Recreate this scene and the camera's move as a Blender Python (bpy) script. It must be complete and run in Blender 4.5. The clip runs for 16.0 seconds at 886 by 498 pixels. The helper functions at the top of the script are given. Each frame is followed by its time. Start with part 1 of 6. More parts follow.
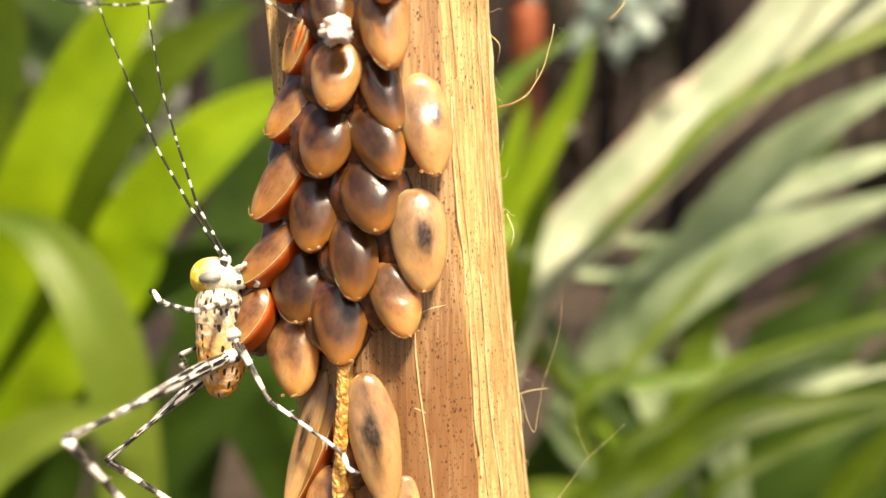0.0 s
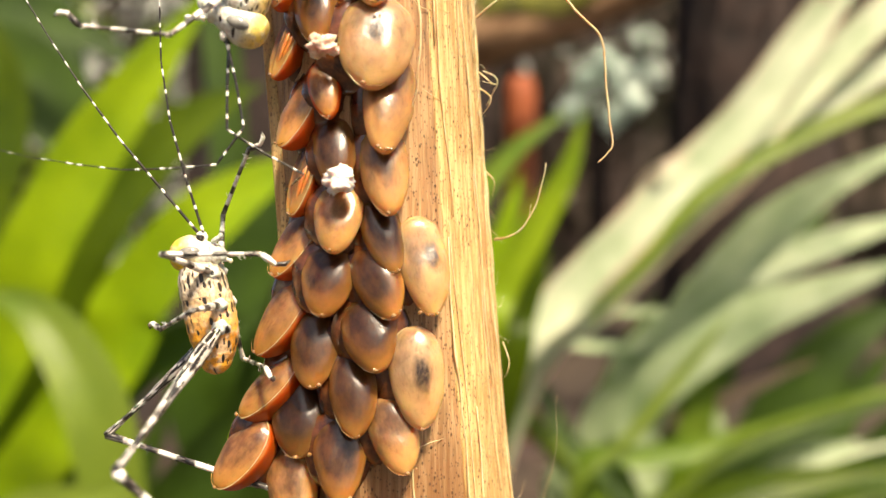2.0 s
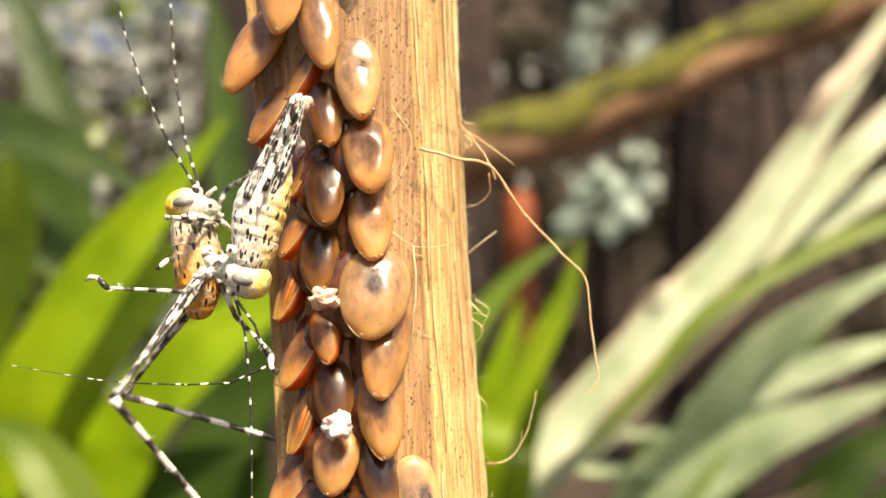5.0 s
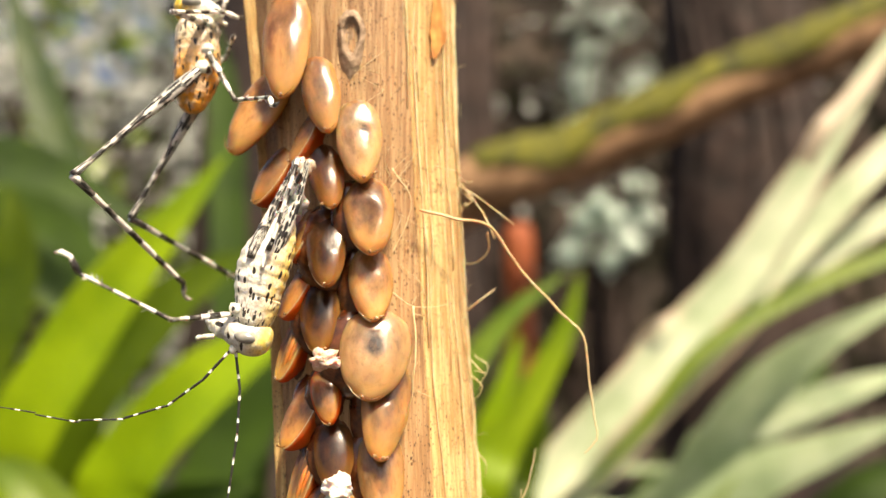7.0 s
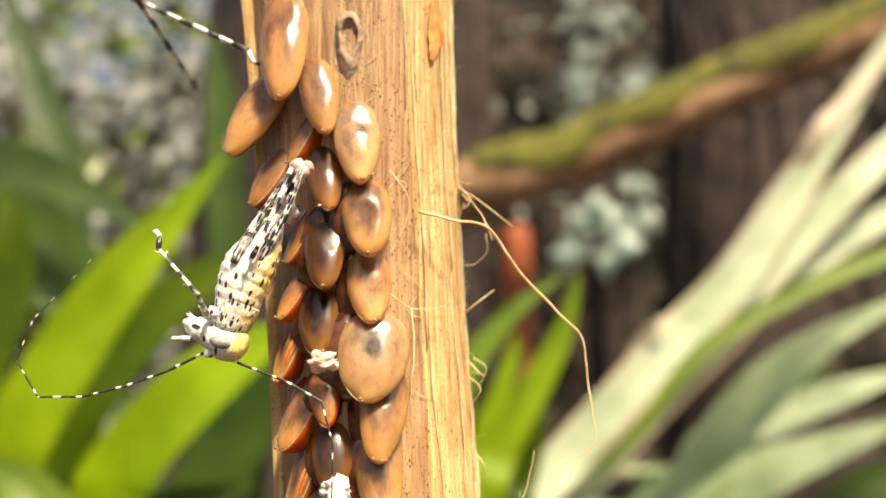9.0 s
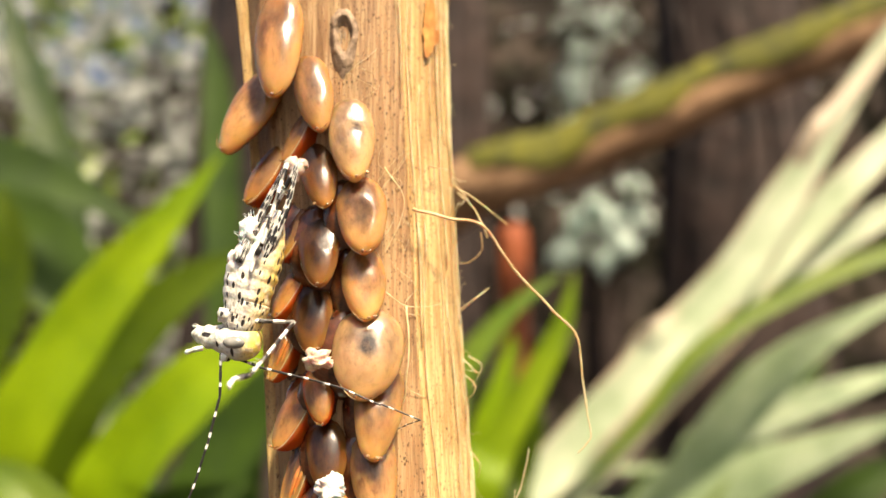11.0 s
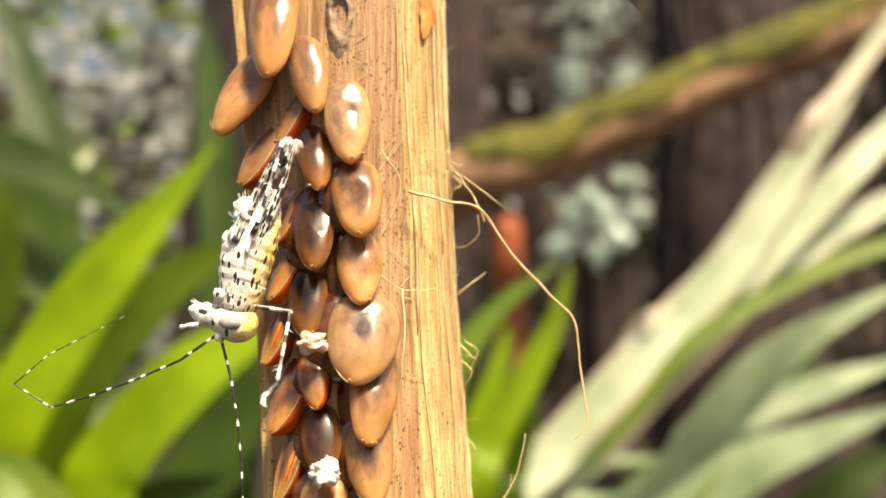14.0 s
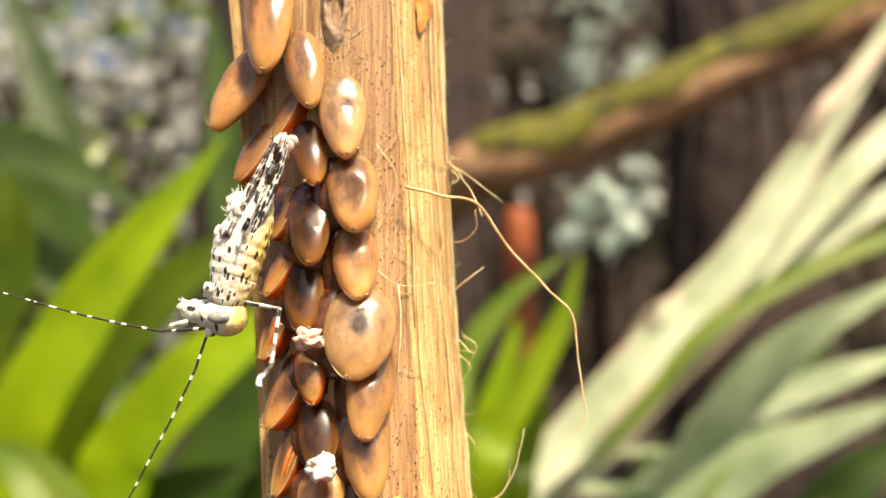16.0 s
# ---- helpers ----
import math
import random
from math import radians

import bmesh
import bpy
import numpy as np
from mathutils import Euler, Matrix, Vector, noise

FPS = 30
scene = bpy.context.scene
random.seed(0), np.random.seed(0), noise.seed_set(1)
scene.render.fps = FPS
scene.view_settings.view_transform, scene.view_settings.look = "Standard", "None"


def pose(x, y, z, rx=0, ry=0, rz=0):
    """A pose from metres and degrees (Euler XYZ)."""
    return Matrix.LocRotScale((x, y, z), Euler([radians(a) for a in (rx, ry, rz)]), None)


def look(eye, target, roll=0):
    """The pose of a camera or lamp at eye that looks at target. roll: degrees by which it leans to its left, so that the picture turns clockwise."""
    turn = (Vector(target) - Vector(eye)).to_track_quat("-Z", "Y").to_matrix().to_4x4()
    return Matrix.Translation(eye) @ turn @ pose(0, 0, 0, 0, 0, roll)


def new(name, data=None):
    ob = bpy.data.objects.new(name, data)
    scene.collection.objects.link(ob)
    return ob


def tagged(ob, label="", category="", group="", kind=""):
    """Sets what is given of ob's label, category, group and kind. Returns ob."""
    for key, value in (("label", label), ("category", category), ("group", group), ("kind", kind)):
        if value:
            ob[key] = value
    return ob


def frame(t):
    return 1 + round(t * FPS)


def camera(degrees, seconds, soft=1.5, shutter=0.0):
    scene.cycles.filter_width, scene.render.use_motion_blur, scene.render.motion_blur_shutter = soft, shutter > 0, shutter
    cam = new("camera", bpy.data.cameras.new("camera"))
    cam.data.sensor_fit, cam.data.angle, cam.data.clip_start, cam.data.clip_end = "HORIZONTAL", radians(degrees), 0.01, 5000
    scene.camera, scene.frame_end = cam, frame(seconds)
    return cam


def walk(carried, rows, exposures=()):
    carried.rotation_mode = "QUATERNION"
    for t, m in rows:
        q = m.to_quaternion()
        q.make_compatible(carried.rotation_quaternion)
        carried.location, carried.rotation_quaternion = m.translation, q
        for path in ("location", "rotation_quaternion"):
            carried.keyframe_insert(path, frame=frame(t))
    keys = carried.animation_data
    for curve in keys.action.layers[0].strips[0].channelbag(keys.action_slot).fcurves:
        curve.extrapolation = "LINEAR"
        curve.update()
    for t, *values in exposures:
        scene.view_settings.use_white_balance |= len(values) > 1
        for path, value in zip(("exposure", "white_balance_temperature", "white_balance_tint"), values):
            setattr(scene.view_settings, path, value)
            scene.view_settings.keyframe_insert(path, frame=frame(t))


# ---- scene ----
EXPOSURE, KELVIN = 0.98, 7250
cam = camera(60.0, 16.0)
# a close-up lens: focused on the stem, everything behind it melts away
cam.data.dof.use_dof = True
cam.data.dof.focus_distance = 0.0455
cam.data.dof.aperture_fstop = 25.0
# seconds, millimetres (x right, y ahead, z above the ground), yaw, pitch, roll
ROWS = [
    (0, 0.002, -42.400, 450.004, 0.000, -6.995, -0.000),
    (0.5, 0.020, -42.422, 450.830, -0.242, -5.557, 0.043),
    (1, 0.005, -42.475, 451.668, -0.408, -4.712, 0.052),
    (1.5, -0.236, -42.881, 452.869, -0.346, -3.426, 0.036),
    (2, -0.123, -43.527, 454.216, -0.352, -2.071, -0.017),
    (2.5, 0.039, -44.119, 455.758, -0.368, -0.663, -0.034),
    (3, -0.000, -44.643, 457.401, -0.304, 1.014, -0.136),
    (3.5, -0.112, -45.245, 458.818, -0.255, 2.440, -0.235),
    (4, -0.086, -45.619, 460.182, -0.347, 3.830, -0.260),
    (4.5, 0.016, -45.952, 461.223, -0.439, 5.020, -0.168),
    (5, 0.257, -46.321, 461.970, -0.332, 6.105, 0.069),
    (7.5, 0.262, -47.256, 463.834, -0.380, 8.459, 0.058),
    (8, 0.292, -47.104, 463.748, -0.582, 8.374, 0.105),
    (8.5, 0.251, -47.067, 463.745, -0.519, 8.455, 0.138),
    (9, 0.236, -47.113, 463.788, -0.503, 8.465, 0.166),
    (11.5, 0.377, -47.083, 463.658, -0.791, 8.427, 0.184),
    (12, 0.320, -47.048, 463.638, -0.841, 8.441, 0.148),
    (12.5, 0.276, -46.973, 463.583, -0.983, 8.408, 0.148),
    (13, 0.397, -46.804, 463.549, -1.010, 8.279, 0.143),
    (13.5, 0.515, -46.588, 463.504, -0.968, 7.931, 0.129),
    (14, 0.269, -46.445, 463.201, -1.139, 7.845, 0.068),
    (14.5, 0.172, -46.335, 463.049, -0.880, 7.546, 0.079),
    (15, 0.230, -46.392, 463.178, -0.537, 7.540, 0.119),
    (15.5, 0.686, -46.420, 463.422, -0.398, 7.443, 0.202),
    (16, 1.171, -46.314, 463.437, -0.297, 7.216, 0.253),
]
walk(cam, [(t, pose(x / 1000, y / 1000, z / 1000, 90 + pitch, roll, yaw)) for t, x, y, z, yaw, pitch, roll in ROWS],
     exposures=[(0.0, EXPOSURE, KELVIN, 10.0), (16.0, EXPOSURE, KELVIN, 10.0)])

# ---- light: a clear sky and a high sun that rakes the stem from one side ----
TO_SUN = Vector((0.24, -0.49, 0.838)).normalized()
world = bpy.data.worlds.new("sky")
scene.world = world
world.use_nodes = True
wn = world.node_tree
sky = wn.nodes.new("ShaderNodeTexSky")
sky.sky_type, sky.sun_disc = "NISHITA", False
# haze: less blue, more white
sky.air_density, sky.dust_density, sky.ozone_density = 0.7, 4.0, 0.6
sky.sun_elevation = math.asin(TO_SUN.z)
sky.sun_rotation = math.atan2(TO_SUN.x, TO_SUN.y)
wn.links.new(sky.outputs[0], wn.nodes["Background"].inputs[0])
wn.nodes["Background"].inputs[1].default_value = 0.10
sun = new("sun", bpy.data.lights.new("sun", "SUN"))
sun.data.energy, sun.data.angle, sun.data.color = 5.0, radians(8.0), (1.0, 0.88, 0.69)
sun.matrix_world = look(TO_SUN * 20, (0, 0, 0))

MM = 0.001


# ---- materials ----
class Nodes:
    """A small builder for node materials."""

    def __init__(self, name):
        self.mat = bpy.data.materials.new(name)
        self.mat.use_nodes = True
        self.tree = self.mat.node_tree
        self.bsdf = self.tree.nodes["Principled BSDF"]
        self.out = self.tree.nodes["Material Output"]

    def node(self, kind, **values):
        n = self.tree.nodes.new("ShaderNode" + kind)
        for key, value in values.items():
            if key == "op":
                n.operation = value
            elif key == "kind":
                n.feature = value
        return n

    def put(self, value, socket):
        if hasattr(value, "is_output"):
            self.tree.links.new(value, socket)
        else:
            socket.default_value = value

    def coords(self, which="Object", scale=(1, 1, 1)):
        c, m = self.node("TexCoord"), self.node("Mapping")
        self.tree.links.new(c.outputs[which], m.inputs["Vector"])
        m.inputs["Scale"].default_value = scale
        return m.outputs[0]

    def noise(self, vec, scale, detail=3.0, rough=0.55):
        n = self.node("TexNoise")
        self.put(vec, n.inputs["Vector"])
        n.inputs["Scale"].default_value, n.inputs["Detail"].default_value = scale, detail
        n.inputs["Roughness"].default_value = rough
        return n.outputs["Fac"]

    def dots(self, vec, scale):
        n = self.node("TexVoronoi")
        self.put(vec, n.inputs["Vector"])
        n.inputs["Scale"].default_value = scale
        return n.outputs["Distance"]

    def ramp(self, fac, *stops):
        n = self.node("ValToRGB")
        self.put(fac, n.inputs[0])
        e = n.color_ramp.elements
        while len(e) < len(stops):
            e.new(0.5)
        for el, (p, c) in zip(e, stops):
            el.position = p
            el.color = (c, c, c, 1) if not isinstance(c, tuple) else (*c, 1)
        return n.outputs[0]

    def mix(self, fac, a, b, blend="MIX"):
        n = self.node("Mix")
        n.data_type, n.blend_type = "RGBA", blend
        self.put(fac, n.inputs[0])
        for v, s in ((a, n.inputs[6]), (b, n.inputs[7])):
            self.put((*v, 1) if isinstance(v, tuple) else v, s)
        return n.outputs[2]

    def math(self, op, a, b=0.0, c=0.0):
        n = self.node("Math", op=op)
        for v, s in zip((a, b, c), n.inputs):
            self.put(v, s)
        return n.outputs[0]

    def random(self):
        return self.node("ObjectInfo").outputs["Random"]

    def bump(self, height, strength, distance):
        n = self.node("Bump")
        self.put(height, n.inputs["Height"])
        n.inputs["Strength"].default_value, n.inputs["Distance"].default_value = strength, distance
        self.tree.links.new(n.outputs[0], self.bsdf.inputs["Normal"])

    def set(self, **values):
        for key, value in values.items():
            self.put((*value, 1) if isinstance(value, tuple) and len(value) == 3 and "Radius" not in key else value,
                     self.bsdf.inputs[key.replace("_", " ")])

    def glow_through(self, colour, share):
        """Lets light pass through a thin blade: part of the surface scatters it out on the other side."""
        t, m = self.node("BsdfTranslucent"), self.node("MixShader")
        self.put((*colour, 1) if isinstance(colour, tuple) else colour, t.inputs[0])
        m.inputs[0].default_value = share
        self.tree.links.new(self.bsdf.outputs[0], m.inputs[1])
        self.tree.links.new(t.outputs[0], m.inputs[2])
        self.tree.links.new(m.outputs[0], self.out.inputs[0])


def leaf_material(name, dark, light, through_share, rough=0.38, edge=None):
    n = Nodes(name)
    obj = n.coords()
    blotch = n.noise(obj, 22, 4)
    streak = n.noise(n.coords("UV", (46, 1.2, 1)), 1.0, 2)
    col = n.mix(n.ramp(blotch, (0.3, 0.0), (0.7, 1.0)), dark, light)
    col = n.mix(n.ramp(streak, (0.35, 0.0), (0.75, 0.35)), col, light)
    tone = n.math("MULTIPLY_ADD", n.random(), 0.5, 0.75)
    col = n.mix(1.0, col, n.ramp(tone, (0.0, 0.0), (1.0, 1.0)), "MULTIPLY")
    if edge:
        u = n.node("SeparateXYZ")
        n.put(n.coords("UV"), u.inputs[0])
        off = n.math("ABSOLUTE", n.math("SUBTRACT", u.outputs[0], 0.5))
        rim = n.math("ADD", off, n.math("MULTIPLY", n.noise(obj, 30, 3), 0.35))
        col = n.mix(n.ramp(rim, (0.58, 0.0), (0.70, 0.85)), col, edge)
    n.set(Base_Color=col, Roughness=rough)
    n.bump(streak, 0.25, 0.002)
    n.glow_through(col, through_share)
    return n.mat


leaf_bright = leaf_material("leaf_bright", (0.13, 0.25, 0.004), (0.33, 0.48, 0.009), 0.38)
# green darkened in the colour itself, for blades deep in shade
leaf_shaded = leaf_material("leaf_shaded", (0.018, 0.050, 0.003), (0.060, 0.125, 0.005), 0.45, 0.62)
leaf_green = leaf_material("leaf_green", (0.08, 0.17, 0.012), (0.24, 0.36, 0.04), 0.45)
leaf_mid = leaf_material("leaf_mid", (0.044, 0.088, 0.003), (0.120, 0.185, 0.006), 0.5)
leaf_soft = leaf_material("leaf_soft", (0.09, 0.165, 0.011), (0.22, 0.30, 0.040), 0.45)
leaf_dull = leaf_material("leaf_dull", (0.05, 0.10, 0.03), (0.12, 0.18, 0.06), 0.4)
leaf_glaucous = leaf_material("leaf_glaucous", (0.15, 0.25, 0.10), (0.50, 0.60, 0.36), 0.35)
leaf_pale = leaf_material("leaf_pale", (0.23, 0.32, 0.16), (0.62, 0.68, 0.49), 0.28, 0.4, (0.62, 0.42, 0.32))
leaf_dry = leaf_material("leaf_dry", (0.34, 0.19, 0.11), (0.62, 0.44, 0.32), 0.3, 0.6)
leaf_blush = leaf_material("leaf_blush", (0.52, 0.42, 0.28), (0.76, 0.64, 0.50), 0.3, 0.5)


def stem_material(name, dull, straw, pale, speck, lines, brown_patch=0.0):
    n = Nodes(name)
    grain = n.noise(n.coords(scale=(1, 1, 0.035)), 3600, 4, 0.6)
    broad = n.noise(n.coords(scale=(1, 1, 0.05)), 650, 3)
    stain = n.noise(n.coords(scale=(1, 1, 0.35)), 210, 4)
    col = n.mix(n.ramp(broad, (0.25, 0.0), (0.60, 1.0)), dull, straw)
    col = n.mix(n.ramp(grain, (0.44, 0.0), (0.60, 0.9)), col, pale)
    col = n.mix(n.ramp(stain, (0.52, 0.0), (0.74, 0.55)), col, dull)
    if brown_patch:
        # an uneven brown patch on the stalk below the cluster
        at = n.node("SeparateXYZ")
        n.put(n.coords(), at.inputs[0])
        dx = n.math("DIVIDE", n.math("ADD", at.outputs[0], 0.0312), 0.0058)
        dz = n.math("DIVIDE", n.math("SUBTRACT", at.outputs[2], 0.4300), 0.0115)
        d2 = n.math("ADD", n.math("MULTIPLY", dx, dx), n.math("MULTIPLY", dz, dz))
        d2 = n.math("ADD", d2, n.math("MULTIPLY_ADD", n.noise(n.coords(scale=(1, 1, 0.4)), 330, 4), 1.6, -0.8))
        col = n.mix(n.ramp(n.math("MULTIPLY", d2, 0.5), (0.12, brown_patch), (0.62, 0.0)), col, (0.19, 0.078, 0.026))
    # fungus specks, drawn out along the fibres
    line = n.noise(n.coords(scale=(1, 1, 0.012)), 5200, 3, 0.6)
    col = n.mix(n.ramp(line, (0.34, lines), (0.46, 0.0)), col, dull)
    d = n.dots(n.coords(scale=(1, 1, 0.55)), 2900)
    where = n.noise(n.coords(scale=(1, 1, 0.25)), 420, 3)
    small = n.dots(n.coords(scale=(1, 1, 0.6)), 5200)
    spot = n.math("MULTIPLY", n.ramp(d, (0.10, 1.0), (0.24, 0.0)), n.ramp(where, (0.37, 0.0), (0.48, 1.0)))
    spot2 = n.math("MULTIPLY", n.ramp(small, (0.14, 0.9), (0.26, 0.0)), n.ramp(where, (0.28, 0.0), (0.44, 1.0)))
    spot = n.math("MAXIMUM", spot, n.math("MULTIPLY", spot2, speck))
    col = n.mix(n.math("MULTIPLY", spot, 0.85), col, (0.055, 0.022, 0.010))
    n.set(Base_Color=col, Roughness=n.ramp(grain, (0.3, 0.42), (0.7, 0.68)), Specular_IOR_Level=0.4,
          Subsurface_Weight=0.15, Subsurface_Scale=0.0006)
    n.bump(n.math("ADD", grain, n.math("MULTIPLY", spot, 0.4)), 0.55, 0.00022)
    return n.mat


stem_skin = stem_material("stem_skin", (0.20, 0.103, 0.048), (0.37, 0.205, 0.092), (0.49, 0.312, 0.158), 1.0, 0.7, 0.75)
husk_skin = stem_material("husk_skin", (0.33, 0.175, 0.065), (0.56, 0.355, 0.14), (0.70, 0.50, 0.235), 1.0, 0.7)


def plain(name, a, b, rough=0.6, scale=900, bump=0.2, depth=0.0001, **more):
    n = Nodes(name)
    f = n.noise(n.coords(), scale, 4)
    n.set(Base_Color=n.mix(n.ramp(f, (0.3, 0.0), (0.7, 1.0)), a, b), Roughness=rough, **more)
    if bump:
        n.bump(f, bump, depth)
    return n.mat


def egg_material(name, core, body, rim, flank, spot, reach=0.2, edge=0.50, clear=0.1, ragged=0.7, gold_glow=0.0, dim=0.62):
    """A hard glossy shell: a milky brown face over a darker embryo, a thin amber margin, and clear red-amber flanks;
    light through the shell is painted in.
    """
    n = Nodes(name)
    g = n.coords("Generated")
    s = n.node("SeparateXYZ")
    n.put(g, s.inputs[0])
    dx = n.math("MULTIPLY", n.math("SUBTRACT", s.outputs[0], 0.5), 2.0)
    dz = n.math("MULTIPLY", n.math("SUBTRACT", s.outputs[2], 0.5), 2.0)
    r = n.math("SQRT", n.math("ADD", n.math("MULTIPLY", dx, dx), n.math("MULTIPLY", dz, dz)))
    seed = n.math("MULTIPLY", n.random(), 40.0)
    v = n.node("VectorMath", op="ADD")
    n.put(g, v.inputs[0])
    n.put(seed, v.inputs[1])
    cloud = n.noise(v.outputs[0], 2.4, 4)
    fine = n.noise(v.outputs[0], 11, 5, 0.65)
    wob = n.math("ADD", r, n.math("MULTIPLY_ADD", cloud, 0.55, -0.27))
    low = n.math("SUBTRACT", n.math("ADD", r, n.math("MULTIPLY_ADD", cloud, 0.22, -0.11)), n.math("MULTIPLY", dz, 0.30))
    col = n.mix(n.ramp(cloud, (0.32, clear), (0.62, 1.0)), core, body)
    # light gathered through the shell, painted gold towards the foot and one side
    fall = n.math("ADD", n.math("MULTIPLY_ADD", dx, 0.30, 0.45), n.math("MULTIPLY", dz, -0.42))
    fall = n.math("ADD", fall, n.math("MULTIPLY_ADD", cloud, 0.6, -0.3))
    col = n.mix(n.ramp(fall, (0.28, 0.0), (0.78, gold_glow)), col, rim)
    # the embryo: a dark, soft-edged stain off the middle of a pale face;
    # on darker eggs it spreads wide as the painted shadow of a neighbour
    aside = n.math("MULTIPLY_ADD", n.random(), 0.5, -0.05)
    stain = n.math("SQRT", n.math("ADD", n.math("POWER", n.math("ABSOLUTE", n.math("SUBTRACT", dx, aside)), 2.0), n.math("POWER", n.math("ABSOLUTE", n.math("SUBTRACT", dz, 0.12)), 2.0)))
    stain = n.math("ADD", stain, n.math("MULTIPLY_ADD", cloud, ragged, -0.5 * ragged))
    col = n.mix(n.math("MULTIPLY", n.ramp(stain, (0.16, spot), (0.16 + reach, 0.0)), n.ramp(fine, (0.35, 0.65), (0.55, 1.0))), col, core)
    col = n.mix(n.ramp(fine, (0.52, 0.0), (0.70, 0.38)), col, core)
    # the translucent amber margin with its through-light painted in, widest at the foot
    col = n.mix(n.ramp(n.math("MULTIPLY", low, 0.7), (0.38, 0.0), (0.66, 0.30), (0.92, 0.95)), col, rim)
    # flanks reddened in colour, as where light glows through the shell
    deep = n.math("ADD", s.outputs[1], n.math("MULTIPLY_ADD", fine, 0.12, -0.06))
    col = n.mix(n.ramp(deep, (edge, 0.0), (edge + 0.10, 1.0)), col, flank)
    tone = n.math("MULTIPLY_ADD", n.random(), 1.04 - dim, dim)
    col = n.mix(1.0, col, n.ramp(tone, (0.0, 0.0), (1.0, 1.0)), "MULTIPLY")
    n.set(Base_Color=col, Roughness=n.math("MULTIPLY_ADD", fine, 0.16, 0.15), Specular_IOR_Level=0.4, Subsurface_Weight=0.8,
          Subsurface_Radius=(1.0, 0.36, 0.12), Subsurface_Scale=0.0020, Coat_Weight=0.38, Coat_Roughness=0.05, IOR=1.5)
    n.bump(n.math("ADD", fine, n.math("MULTIPLY", cloud, 1.5)), 0.12, 0.0002)
    return n.mat


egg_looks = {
    "brown": egg_material("egg_brown", (0.022, 0.008, 0.004), (0.122, 0.045, 0.016), (0.56, 0.25, 0.055), (0.19, 0.042, 0.008), 0.7, 0.75, gold_glow=0.10, dim=0.55),
    "tan": egg_material("egg_tan", (0.060, 0.026, 0.011), (0.40, 0.195, 0.080), (0.74, 0.40, 0.130), (0.32, 0.09, 0.018), 0.55, 0.50, clear=0.22, gold_glow=0.40, dim=0.72),
    "pale": egg_material("egg_pale", (0.030, 0.016, 0.009), (0.47, 0.285, 0.155), (0.74, 0.43, 0.165), (0.42, 0.18, 0.050), 1.0, 0.26, clear=0.35, ragged=0.4, gold_glow=0.50, dim=0.80),
    "red": egg_material("egg_red", (0.060, 0.024, 0.011), (0.31, 0.140, 0.055), (0.66, 0.32, 0.08), (0.42, 0.068, 0.007), 0.5, 0.60, 0.23, clear=0.25, gold_glow=0.3),
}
egg_looks["split"] = egg_looks["red"]
seam_skin = plain("seam_skin", (0.42, 0.24, 0.11), (0.66, 0.44, 0.24), 0.2, 1500, 0.1, Coat_Weight=0.5, Subsurface_Weight=0.4, Subsurface_Scale=0.001)
inner_skin = plain("inner_skin", (0.36, 0.09, 0.015), (0.56, 0.19, 0.035), 0.3, 2500, 0.3, Coat_Weight=0.6, Subsurface_Weight=0.5, Subsurface_Scale=0.001)
bed_skin = plain("bed_skin", (0.030, 0.009, 0.004), (0.15, 0.045, 0.012), 0.16, 1500, 0.4, 0.0003, Coat_Weight=0.8, Subsurface_Weight=0.3, Subsurface_Scale=0.001)
bead_skin = plain("bead_skin", (0.45, 0.20, 0.05), (0.70, 0.42, 0.15), 0.05, 900, 0.0, 0.0001, Coat_Weight=1.0, Transmission_Weight=0.6)
glue_skin = plain("glue_skin", (0.45, 0.21, 0.035), (0.90, 0.58, 0.17), 0.14, 1300, 1.0, 0.0005, Coat_Weight=1.0, Subsurface_Weight=0.5, Subsurface_Scale=0.001)
fluff_skin = plain("fluff_skin", (0.60, 0.54, 0.48), (0.84, 0.81, 0.77), 0.7, 2500, 0.6, 0.0003, Subsurface_Weight=0.5, Subsurface_Scale=0.0008)
crumb_skin = plain("crumb_skin", (0.55, 0.33, 0.23), (0.86, 0.68, 0.56), 0.6, 2500, 0.6, 0.0003, Subsurface_Weight=0.5, Subsurface_Scale=0.0008)
fibre_skin = plain("fibre_skin", (0.50, 0.34, 0.16), (0.80, 0.64, 0.40), 0.5, 700, 0.2, Subsurface_Weight=0.3, Subsurface_Scale=0.0006)
scar_skin = plain("scar_skin", (0.10, 0.06, 0.035), (0.42, 0.29, 0.19), 0.7, 1600, 0.8, 0.0003)
flake_skin = plain("flake_skin", (0.42, 0.15, 0.03), (0.70, 0.36, 0.10), 0.5, 1200, 0.4, 0.0002)
# near-black bark that carries the trunks' shade in its colour
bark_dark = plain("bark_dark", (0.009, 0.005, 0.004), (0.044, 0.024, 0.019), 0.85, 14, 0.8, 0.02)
bark_limb = plain("bark_limb", (0.14, 0.072, 0.032), (0.44, 0.26, 0.14), 0.8, 24, 0.8, 0.01)
moss_skin = plain("moss_skin", (0.008, 0.011, 0.001), (0.135, 0.132, 0.002), 0.9, 24, 1.0, 0.01)
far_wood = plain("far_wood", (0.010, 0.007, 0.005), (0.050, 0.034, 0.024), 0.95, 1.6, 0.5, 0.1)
rust_skin = plain("rust_skin", (0.19, 0.040, 0.009), (0.29, 0.068, 0.015), 0.7, 40, 0.3, 0.003)
soil_skin = plain("soil_skin", (0.010, 0.007, 0.005), (0.055, 0.036, 0.024), 0.95, 9, 0.9, 0.03)
